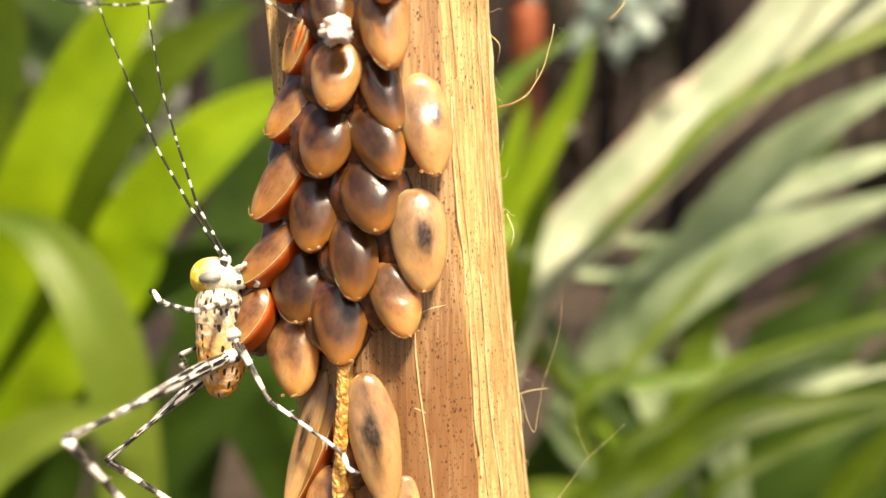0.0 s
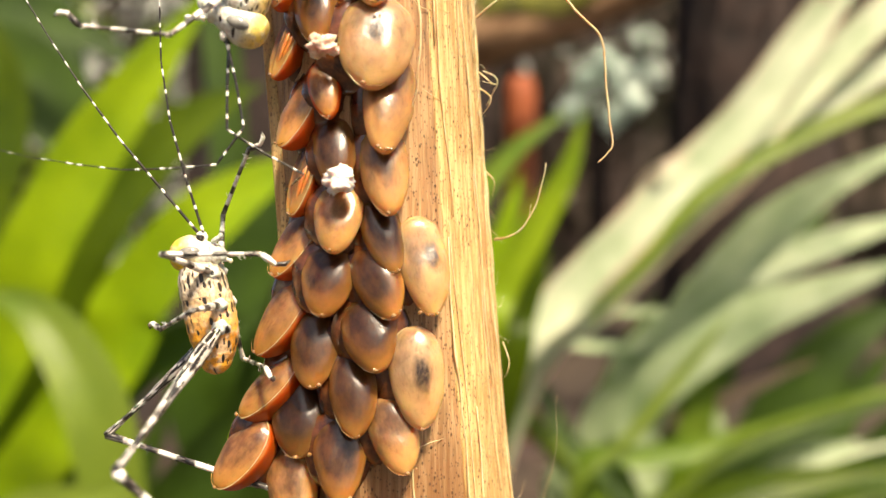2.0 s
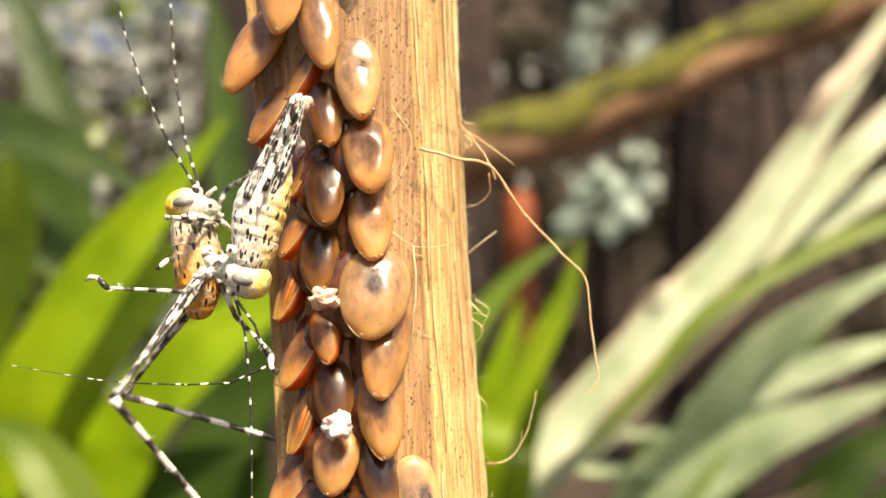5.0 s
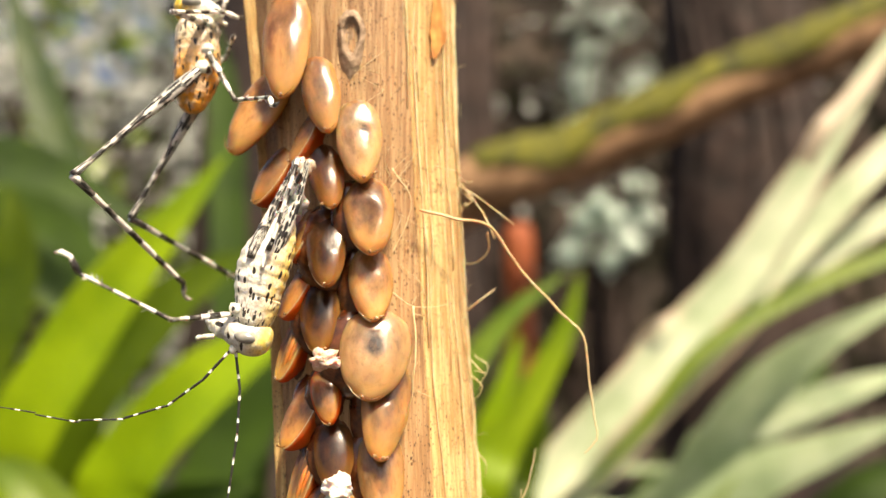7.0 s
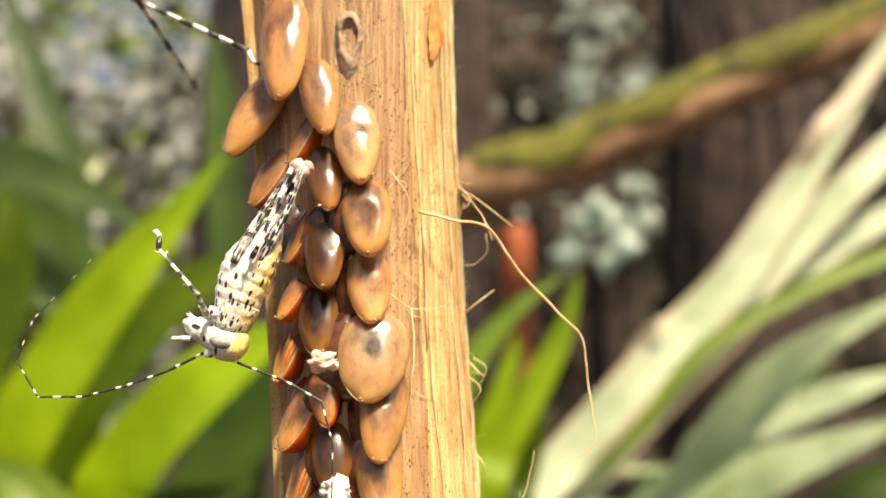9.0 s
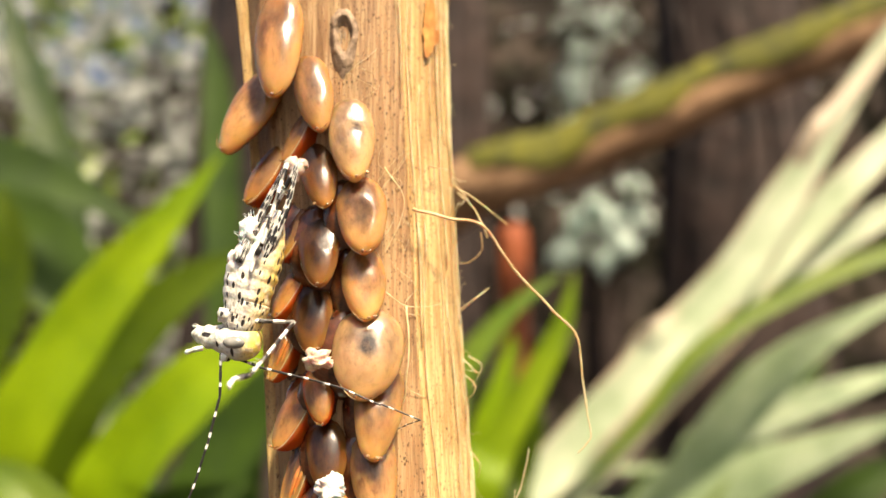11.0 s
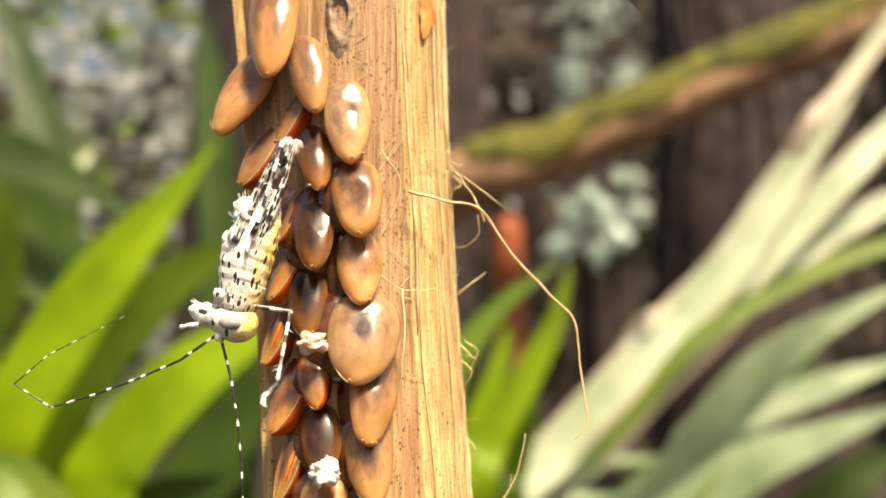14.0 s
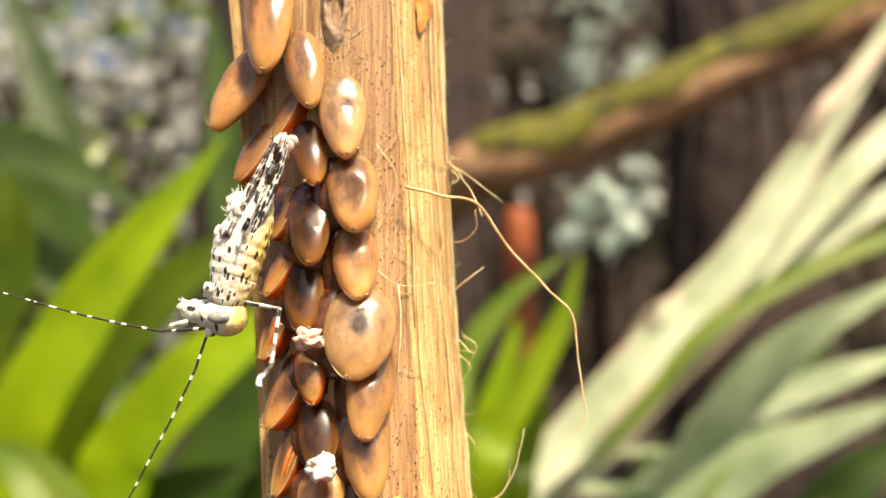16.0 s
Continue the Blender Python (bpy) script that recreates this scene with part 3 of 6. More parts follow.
def glue_bed():
    """The cement in which the eggs are set: dark glossy patches that fill the gaps between them."""
    bed = tagged(new("egg_cement"), "dark reddish brown cement crust under the eggs", "glue")
    bed.location = (-5.5 * MM, 1.6 * MM, 430 * MM)
    o = Vector(bed.location)
    for k, (x, y, z, length, width, tilt) in enumerate(glue_spots):
        if z > 474.5:
            continue
        aside = x - stem_axis(z)[0]
        edge, open_side = aside < -3.6, aside > 0.0 or z < 436
        bm = bmesh.new()
        lump(bm, Vector((x + (0.45 if edge else -0.40 * width if open_side else 0.0) + 0.0018 * tilt * length, y + 0.98, z + 0.02 * length)) * MM - o,
             ((0.46 if edge else 0.48 if open_side else 0.78) * width * MM, 0.95 * MM, (0.46 if open_side else 0.54) * length * MM), k * 1.3, 0.12, 18, 14)
        part("cement_patch", bm, bed_skin, bed)


glue_bed()
glue_strip()
cast_skin("cast_skin", -5.70, -0.8, 456.5, 0.78, 3, fluff_skin, "crumpled white cast skin stuck between eggs")
cast_skin("cast_skin", -6.50, -0.8, 463.9, 0.70, 9, crumb_skin, "crumpled pinkish cast skin stuck between eggs")
root_hair("long curved dry straw-coloured root fibre", 0.105,
          [(-0.9, .9, 473.4), (1.3, 1.5, 472.9), (3.69, 3, 472.6), (5.49, 4, 470.3), (8.26, 4, 467.2), (9.91, 4, 465.4), (10.19, 4, 462.4), (10.64, 4, 459.17), (10.36, 4, 458.40), (9.74, 4, 457.84)])
root_hair("fine curled dry root fibre", 0.05, [(0.11, 2.00, 476.47), (1.34, 4.00, 476.67), (2.10, 6.00, 476.51), (2.74, 6.00, 476.43)])
root_hair("fine dry root fibre arching off the stem", 0.055, [(1.79, 6.50, 476.22), (3.17, 6.00, 475.28), (4.48, 5.00, 473.95), (5.48, 5.00, 473.07)])
root_hair("fine curled dry root fibre", 0.06, [(4.07, 4.00, 472.01), (3.55, 4.00, 473.29), (2.84, 5.00, 474.75), (1.88, 6.50, 476.47)])
root_hair("fine curled dry root fibre", 0.055, [(3.61, 4.00, 472.43), (3.71, 4.50, 471.31), (2.96, 5.00, 470.56), (2.22, 6.00, 470.53)])
root_hair("fine curled dry root fibre", 0.05, [(2.11, 6.50, 475.68), (2.57, 6.00, 475.04), (2.25, 6.00, 474.63), (2.11, 6.50, 475.06)])
root_hair("short stiff splinter of dry fibre", 0.085, [(2.30, 6.50, 467.34), (3.22, 6.00, 468.01), (4.21, 6.00, 468.79)])
root_hair("fine curled dry root fibre", 0.05, [(2.58, 6.50, 463.90), (3.17, 6.00, 463.14), (3.56, 6.00, 462.98), (2.71, 6.00, 463.14)])
root_hair("fine curled dry root fibre", 0.05, [(2.57, 6.50, 462.82), (3.24, 6.00, 462.22), (3.16, 6.00, 461.69), (2.72, 6.50, 461.14)])
root_hair("pale strand of fibre lying beside the eggs", 0.075, [(-1.31, 0.20, 467.17), (-1.09, -0.20, 464.78), (-1.29, 0.00, 462.17), (-1.63, 0.60, 460.40)])
root_hair("fine hair lying across the stem", 0.04, [(-2.70, 0.60, 476.04), (-1.54, 0.60, 474.19), (-1.75, 0.60, 472.37), (-2.66, 0.60, 470.57)])
root_hair("fine hair lying across the stem", 0.04, [(-2.64, 0.60, 468.08), (-1.23, 0.70, 467.21), (0.35, 1.50, 467.26), (1.27, 2.50, 467.59)])
root_hair("frayed root fibre standing off the husk", 0.07, [(3.59, 7.00, 453.01), (4.29, 6.50, 453.15), (5.29, 6.00, 453.81), (6.21, 6.00, 455.52), (6.83, 6.00, 457.90)])
root_hair("frayed root fibre standing off the husk", 0.045, [(3.59, 7.00, 453.08), (4.60, 6.00, 453.29), (5.64, 6.00, 454.32), (5.80, 6.00, 455.35)])
root_hair("fine silk thread drifting off the stem", 0.022, [(5.18, 7.00, 434.15), (6.08, 7.00, 431.62), (6.53, 7.00, 434.54), (7.65, 7.00, 438.56), (7.72, 7.00, 442.68)])
root_hair("fine silk thread drifting off the stem", 0.022, [(5.41, 7.00, 424.65), (7.68, 7.00, 426.86), (9.71, 7.00, 429.77), (12.15, 7.00, 432.13)])
root_hair("fine silk thread drifting off the stem", 0.02, [(9.70, 7.00, 430.08), (8.99, 7.00, 431.62), (8.64, 7.00, 433.68)])
root_hair("fine loop of fibre at the stem edge", 0.045, [(4.13, 7.50, 446.22), (4.53, 7.00, 445.08), (4.40, 7.00, 444.16), (4.22, 7.50, 443.73)])
root_hair("fine hair lying across the stem", 0.04, [(-1.58, 0.70, 440.84), (-0.77, 0.80, 441.21), (0.20, 1.50, 441.34)])
root_hair("fine hair lying across the stem", 0.04, [(-1.61, 0.70, 435.43), (-0.46, 1.10, 434.74), (0.74, 1.80, 434.50)])
root_hair("fine fibre at the stem edge", 0.045, [(3.01, 7.50, 457.62), (3.55, 7.00, 456.85), (3.45, 7.50, 455.87)])
root_hair("fine fibre at the stem edge", 0.045, [(2.85, 7.50, 464.17), (3.73, 7.00, 463.41), (3.08, 7.50, 461.82)])
root_hair("short pale splinter on the stem edge", 0.05, [(4.97, 7.50, 433.99), (5.67, 7.00, 434.46), (6.98, 7.00, 434.61)])
# ---- plants behind the stem ----
def plant(name, x, y, label):
    ob = tagged(new(name), label, "plant")
    ob.location = (x, y, 0)
    return ob


def strap_leaf(clump, material, width, points):
    """A long blade that rises from the clump's foot and runs through the points; folded along its midrib."""
    foot = Vector(clump.location)
    first = Vector(points[0])
    pts = spline([foot, foot.lerp(first, 0.55) + Vector((0, 0, 0.02)), *points], 9)
    n = len(pts)
    bm, rows = bmesh.new(), []
    uv_at = []
    length = 0.0
    for i, p in enumerate(pts):
        s = i / (n - 1)
        t = (pts[min(i + 1, n - 1)] - pts[max(i - 1, 0)]).normalized()
        face = Vector((0.15, -0.95, 0.60)) if material in (leaf_pale, leaf_glaucous) else Vector((0.15, -1, 0.35))
        side = t.cross(face).normalized()
        up = side.cross(t).normalized()
        w = width * 0.5 * min(1, 0.35 + s * 2.2) * (1 - max(0, (s - 0.62) / 0.38) ** 1.7) + 0.0004
        w *= 1 + 0.05 * noise.noise(p * 25)
        length += (p - pts[i - 1]).length if i else 0
        row = []
        for c in (-1, -0.66, -0.33, 0, 0.33, 0.66, 1):
            fold = -0.22 * (1 - abs(c)) * w
            wave = 0.08 * w * noise.noise(Vector((p.x * 30 + c, p.z * 30, 2)))
            row.append(bm.verts.new(p - foot + side * (w * c) + up * (fold + wave)))
            uv_at.append(((c + 1) / 2, length * 8))
        rows.append(row)
    grid_faces(bm, rows, False)
    bm.verts.index_update()
    layer = bm.loops.layers.uv.new("UVMap")
    for f in bm.faces:
        for lp in f.loops:
            lp[layer].uv = uv_at[lp.vert.index]
    return part("leaf", bm, material, clump)


def leaf_cloud(seed, count, spread, centre, size, clump):
    """Many small folded leaves scattered unevenly through a crown."""
    rng = random.Random(seed)
    tilt = 0.40 if clump < 65 else 0.65
    verts, faces = [], []
    hubs = [Vector(centre) + Vector((rng.gauss(0, .5) * spread[0], rng.gauss(0, .5) * spread[1], rng.gauss(0, .5) * spread[2])) for _ in range(max(5, count // clump))]
    for k in range(count):
        h = rng.choice(hubs)
        r = (0.22 if clump < 60 else 0.12) * max(spread)
        p = h + Vector((rng.gauss(0, r), rng.gauss(0, r), rng.gauss(0, r)))
        q = Euler((rng.uniform(0, 6.3), rng.uniform(0, 6.3), rng.uniform(0, 6.3))).to_matrix()
        if clump >= 60:
            # leaves are turned to face the sun so that these shrubs look brighter
            q = TO_SUN.to_track_quat("Z", "Y").to_matrix() @ Euler((rng.gauss(0, tilt), rng.gauss(0, tilt), rng.uniform(0, 6.3))).to_matrix()
        s = size * rng.uniform(.6, 1.4)
        b = len(verts)
        for v in ((0, -s, 0), (s * .38, -s * .2, s * .12), (s * .3, s * .4, s * .1), (0, s, 0), (-s * .3, s * .4, s * .1), (-s * .38, -s * .2, s * .12)):
            verts.append(p + q @ Vector(v))
        faces += [(b, b + 1, b + 2, b + 3), (b, b + 3, b + 4, b + 5)]
    me = bpy.data.meshes.new("foliage")
    me.from_pydata(verts, [], faces)
    return me


def shrub(name, x, y, height, spread, count, size, material, seed, label, low=0.35, clump=45):
    """A bush or small tree: forking stems and a loose crown of leaves."""
    base = tagged(new(name), label, "shrub" if height < 2.6 else "tree")
    base.location = (x, y, 0)
    rng = random.Random(seed)
    bm = bmesh.new()
    for k in range(5):
        tip = Vector((rng.uniform(-.5, .5) * spread[0], rng.uniform(-.5, .5) * spread[1], height * rng.uniform(.7, 1)))
        mid = tip * 0.5 + Vector((rng.uniform(-.1, .1), rng.uniform(-.1, .1), 0))
        tube(bm, spline([Vector((0, 0, -0.02)), mid, tip], 6), [0.035 * height * (1 - i / 14) * .5 for i in range(13)], 7)
    part("trunk", bm, bark_dark, base)
    me = leaf_cloud(seed, count, spread, (0, 0, height * (low + 1) / 2), size, clump)
    me.materials.append(material)
    ob = new("foliage", me)
    ob.parent = base
    tagged(ob, kind="stuff")
    return base


def tree_trunk(x, y, radius, height, seed, label):
    base = tagged(new("tree_trunk"), label, "tree")
    base.location = (x, y, 0)
    bm, rows = bmesh.new(), []
    for i in range(40):
        z = -0.05 + height * i / 39
        flare = 1 + 0.5 * math.exp(-z * 5)
        row = []
        for k in range(48):
            a = 2 * math.pi * k / 48
            r = radius * flare * (1 - 0.05 * z) * (1 + 0.06 * noise.noise(Vector((math.cos(a) * 2, math.sin(a) * 2, z * 1.3 + seed)))
                                                   + 0.02 * noise.noise(Vector((math.cos(a) * 9, math.sin(a) * 9, z * 2.5 + seed))))
            row.append(bm.verts.new((r * math.cos(a), r * math.sin(a), z)))
        rows.append(row)
    grid_faces(bm, rows, True)
    bm.faces.new(rows[-1])
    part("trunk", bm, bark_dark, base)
    rng = random.Random(int(seed * 10))
    for k in range(16):
        a = 2 * math.pi * (k + rng.uniform(-.3, .3)) / 16
        z0, z1 = rng.uniform(0, .8), rng.uniform(1.4, 2.6)
        pts = []
        for i in range(9):
            z = z0 + (z1 - z0) * i / 8
            aa = a + 0.12 * math.sin(i * 0.9 + k)
            r = radius * (1 + 0.5 * math.exp(-z * 5)) * (1 - 0.05 * z) * 1.01
            pts.append(Vector((r * math.cos(aa), r * math.sin(aa), z)))
        bm = bmesh.new()
        tube(bm, pts, [radius * 0.055 * (0.35 + 0.65 * math.sin(math.pi * (i + 0.5) / 9)) for i in range(9)], 7)
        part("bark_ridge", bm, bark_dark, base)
    return base


# near-white leaf colour stands in for sparkling light between the trunks
glint_leaf = leaf_material("glint_leaf", (0.66, 0.82, 0.74), (0.88, 0.96, 0.92), 0.45, 0.15)
# near-black leaves: the hedges' shade is put into their colour
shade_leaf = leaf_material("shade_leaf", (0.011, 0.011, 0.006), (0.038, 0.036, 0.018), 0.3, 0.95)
# grey-green leaves whitened in colour to give bright haze and sparkle
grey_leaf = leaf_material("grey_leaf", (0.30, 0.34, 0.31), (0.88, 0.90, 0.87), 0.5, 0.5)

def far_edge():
    """An added, uneven sheet that closes the garden, painted dark as the shade between plants."""
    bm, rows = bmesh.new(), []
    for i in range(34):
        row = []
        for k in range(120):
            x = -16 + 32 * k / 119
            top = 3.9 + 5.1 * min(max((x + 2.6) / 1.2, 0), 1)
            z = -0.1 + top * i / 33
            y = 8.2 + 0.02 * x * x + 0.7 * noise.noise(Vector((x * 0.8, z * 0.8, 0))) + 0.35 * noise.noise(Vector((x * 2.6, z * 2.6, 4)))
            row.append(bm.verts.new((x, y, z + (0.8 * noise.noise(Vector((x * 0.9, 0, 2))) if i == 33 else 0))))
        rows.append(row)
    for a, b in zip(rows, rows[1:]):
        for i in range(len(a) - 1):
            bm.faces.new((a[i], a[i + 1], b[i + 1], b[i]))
    tagged(part("backdrop", bm, far_wood), "dark mottled sheet painted as the shaded depth behind the garden", "backdrop", kind="structure")


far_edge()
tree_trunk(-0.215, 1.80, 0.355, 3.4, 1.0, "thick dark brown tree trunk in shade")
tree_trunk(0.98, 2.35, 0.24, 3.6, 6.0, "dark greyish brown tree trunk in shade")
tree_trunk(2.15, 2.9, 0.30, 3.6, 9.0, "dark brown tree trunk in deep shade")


def mossy_limb():
    pts = spline([(-0.20, 1.68, 0.62), (0.05, 1.30, 0.762), (0.234, 1.30, 0.830), (0.39, 1.30, 0.90), (0.604, 1.30, 0.997), (0.84, 1.30, 1.09), (1.4, 1.35, 1.30), (2.2, 1.45, 1.62)], 8)
    limb = tagged(new("mossy_limb"), "leaning brown tree limb with green moss along its top", "tree limb")
    limb.location = pts[0]
    o = Vector(pts[0])
    rad = [0.054 + 0.006 * noise.noise(p * 6) for p in pts]
    bm = bmesh.new()
    tube(bm, [p - o for p in pts], rad, 16)
    part("bark", bm, bark_limb, limb)
    bm, rows = bmesh.new(), []
    for i, p in enumerate(pts):
        if i < 9:
            continue
        t = (pts[min(i + 1, len(pts) - 1)] - pts[i - 1]).normalized()
        side = Vector((0, 1, 0))
        up = t.cross(side).normalized() * -1
        if up.z < 0:
            up = -up
        row = []
        for k in range(15):
            a = -1.80 + 2.95 * k / 14 + 0.75 * noise.noise(Vector((p.x * 7, k * 0.1, 0)))
            r = rad[i] + 0.006 + 0.006 * noise.noise(Vector((p.x * 40, a * 4, 1)))
            r -= 0.012 if k in (0, 14) else 0
            row.append(bm.verts.new(p - o + side * math.sin(a) * r + up * math.cos(a) * r))
        rows.append(row)
    grid_faces(bm, rows, False)
    part("moss", bm, moss_skin, limb, "yellow-green moss cushion")


mossy_limb()


def rusty_post():
    bm = bmesh.new()
    tube(bm, [Vector((0, 0, z)) for z in (-0.02, 0.2, 0.4, 0.58, 0.70, 0.74, 0.745)], [.032, .032, .031, .031, .032, .026, .01], 14)
    ob = part("rusty_post", bm, rust_skin)
    ob.location = (0.165, 1.5, 0)
    tagged(ob, "short rust-orange garden post standing in the soil", "post")


rusty_post()
shrub("glint_shrub", 0.80, 3.7, 2.55, (0.19, 0.10, 0.42), 800, 0.031, glint_leaf, 5, "shrub with near-white leaves painted as bright glints", 0.52, 62)
shrub("glint_shrub", 0.83, 3.6, 1.45, (0.24, 0.10, 0.22), 620, 0.031, glint_leaf, 6, "low shrub with near-white leaves painted as bright glints", 0.52, 62)
shrub("dark_hedge", 0.9, 4.4, 2.6, (2.6, 0.6, 2.6), 2600, 0.07, shade_leaf, 8, "dense hedge with tree shade painted into its dark leaves", 0.0)
shrub("dark_hedge", 3.4, 4.6, 2.8, (2.6, 0.6, 2.8), 2600, 0.07, shade_leaf, 18, "dense hedge with tree shade painted into its dark leaves", 0.0)
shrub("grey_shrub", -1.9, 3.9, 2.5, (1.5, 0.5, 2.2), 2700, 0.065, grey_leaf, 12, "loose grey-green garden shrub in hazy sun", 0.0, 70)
shrub("golden_shrub", -1.7, 3.5, 2.3, (1.3, 0.4, 2.0), 650, 0.075, leaf_soft, 15, "loose yellow-green garden shrub in hazy sun", 0.0, 70)
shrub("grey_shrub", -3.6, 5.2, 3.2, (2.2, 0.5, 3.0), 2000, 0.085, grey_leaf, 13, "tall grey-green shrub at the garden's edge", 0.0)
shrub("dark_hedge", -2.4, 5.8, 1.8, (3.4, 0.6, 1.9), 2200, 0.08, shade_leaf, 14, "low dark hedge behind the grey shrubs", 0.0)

# unseen shrubs added behind the camera to break the horizon in egg reflections
shrub("unseen_shrub", -2.6, -4.6, 2.4, (3.2, 0.8, 2.4), 1500, 0.10, leaf_dull, 21, "dense green shrub added out of view for reflections", 0.0)
shrub("unseen_shrub", 2.4, -5.2, 2.5, (3.2, 0.8, 2.4), 1500, 0.10, leaf_dull, 22, "dense green shrub added out of view for reflections", 0.0)
shrub("unseen_shrub", -5.6, -0.6, 2.4, (0.8, 3.2, 2.4), 1500, 0.10, leaf_dull, 23, "dense green shrub added out of view for reflections", 0.0)
shrub("unseen_shrub", 5.8, -1.0, 2.2, (0.8, 3.2, 2.0), 1500, 0.10, leaf_dull, 24, "dense green shrub added out of view for reflections", 0.0)

clump = plant("lily_clump", -0.42, 0.34, "clump of broad glossy bright green strap leaves")
strap_leaf(clump, leaf_bright, 0.0306, [(-0.2023, 0.3000, 0.3881), (-0.1787, 0.2900, 0.4340), (-0.1507, 0.2850, 0.4806), (-0.1206, 0.2800, 0.5178), (-0.0917, 0.2800, 0.5541)])
strap_leaf(clump, leaf_mid, 0.0292, [(-0.1978, 0.3400, 0.3689), (-0.1759, 0.3350, 0.4380), (-0.1436, 0.3300, 0.4814), (-0.1144, 0.3300, 0.5063), (-0.0843, 0.3300, 0.5203)])
strap_leaf(clump, leaf_bright, 0.0310, [(-0.1580, 0.3000, 0.3786), (-0.1354, 0.2950, 0.4192), (-0.1073, 0.2900, 0.4504), (-0.0813, 0.2900, 0.4696), (-0.0522, 0.2900, 0.4843)])
strap_leaf(clump, leaf_shaded, 0.0338, [(-0.3649, 0.4000, 0.5685), (-0.3069, 0.3950, 0.5877), (-0.2538, 0.3900, 0.5812), (-0.2078, 0.3850, 0.5648), (-0.1527, 0.3800, 0.5327)])
strap_leaf(clump, leaf_shaded, 0.0516, [(-0.3117, 0.4200, 0.4657), (-0.2777, 0.4200, 0.5411), (-0.2466, 0.4200, 0.5411), (-0.2067, 0.4150, 0.4922), (-0.1814, 0.4100, 0.4393)])
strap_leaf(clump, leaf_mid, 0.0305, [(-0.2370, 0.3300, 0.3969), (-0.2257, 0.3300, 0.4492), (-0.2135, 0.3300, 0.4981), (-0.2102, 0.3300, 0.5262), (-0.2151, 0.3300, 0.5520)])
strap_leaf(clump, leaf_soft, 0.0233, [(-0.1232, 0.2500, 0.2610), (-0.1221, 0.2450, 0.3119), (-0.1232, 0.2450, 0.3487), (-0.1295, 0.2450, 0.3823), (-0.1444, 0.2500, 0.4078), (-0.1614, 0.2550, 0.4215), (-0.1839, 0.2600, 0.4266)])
strap_leaf(clump, leaf_shaded, 0.0294, [(-0.2456, 0.3300, 0.2404), (-0.2032, 0.3250, 0.3147), (-0.1587, 0.3200, 0.3730), (-0.1224, 0.3200, 0.3977), (-0.0817, 0.3200, 0.4085)])
strap_leaf(clump, leaf_shaded, 0.0347, [(-0.2003, 0.3600, 0.2068), (-0.1604, 0.3550, 0.2751), (-0.1204, 0.3500, 0.3241), (-0.0927, 0.3500, 0.3545), (-0.0540, 0.3500, 0.3785)])
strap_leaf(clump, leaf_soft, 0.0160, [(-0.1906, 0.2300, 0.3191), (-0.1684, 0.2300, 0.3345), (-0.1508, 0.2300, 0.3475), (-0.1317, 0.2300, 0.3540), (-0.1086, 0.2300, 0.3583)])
clump = plant("lily_clump", -0.1, 0.62, "clump of upright green strap leaves, coloured dark for shade")
strap_leaf(clump, leaf_shaded, 0.0532, [(-0.4263, 0.5600, -0.0169), (-0.3973, 0.5600, 0.1110), (-0.3675, 0.5600, 0.1994), (-0.3169, 0.5600, 0.3403)])
strap_leaf(clump, leaf_shaded, 0.0568, [(-0.3929, 0.6000, -0.0479), (-0.3634, 0.6000, 0.0885), (-0.3326, 0.6000, 0.1827), (-0.2824, 0.6000, 0.2937)])
strap_leaf(clump, leaf_shaded, 0.0532, [(-0.3105, 0.5600, -0.0169), (-0.2843, 0.5600, 0.1110), (-0.2564, 0.5600, 0.1994), (-0.2096, 0.5600, 0.3219)])
strap_leaf(clump, leaf_shaded, 0.0568, [(-0.2694, 0.6000, -0.0479), (-0.2430, 0.6000, 0.0885), (-0.2142, 0.6000, 0.1827), (-0.1663, 0.6000, 0.2937)])
strap_leaf(clump, leaf_shaded, 0.0585, [(-0.5111, 0.6200, -0.0634), (-0.4783, 0.6200, 0.0772), (-0.4448, 0.6200, 0.1744), (-0.3805, 0.6200, 0.4377)])
strap_leaf(clump, leaf_shaded, 0.0603, [(-0.4173, 0.6400, -0.0789), (-0.3861, 0.6400, 0.0660), (-0.3533, 0.6400, 0.1661), (-0.2920, 0.6400, 0.4373)])
strap_leaf(clump, leaf_shaded, 0.0305, [(-0.1742, 0.6200, 0.4372), (-0.1829, 0.6200, 0.5639), (-0.1902, 0.6200, 0.6611), (-0.1980, 0.6200, 0.7300), (-0.2065, 0.6200, 0.7735)])
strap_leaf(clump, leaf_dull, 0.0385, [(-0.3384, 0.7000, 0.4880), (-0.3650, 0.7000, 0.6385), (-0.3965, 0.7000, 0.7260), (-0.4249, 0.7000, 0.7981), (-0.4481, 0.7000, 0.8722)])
strap_leaf(clump, leaf_shaded, 0.0399, [(-0.1574, 0.5600, 0.2567), (-0.1487, 0.5600, 0.3945), (-0.1548, 0.5600, 0.4823), (-0.1592, 0.5600, 0.5503)])
strap_leaf(clump, leaf_shaded, 0.0501, [(-0.1753, 0.5200, 0.3242), (-0.1431, 0.5200, 0.4171), (-0.1204, 0.5200, 0.4736), (-0.0885, 0.5200, 0.5234)])
strap_leaf(clump, leaf_shaded, 0.0568, [(-0.1114, 0.6000, 0.1412), (-0.1486, 0.6000, 0.2337), (-0.1850, 0.6000, 0.3134), (-0.2160, 0.6000, 0.3812)])
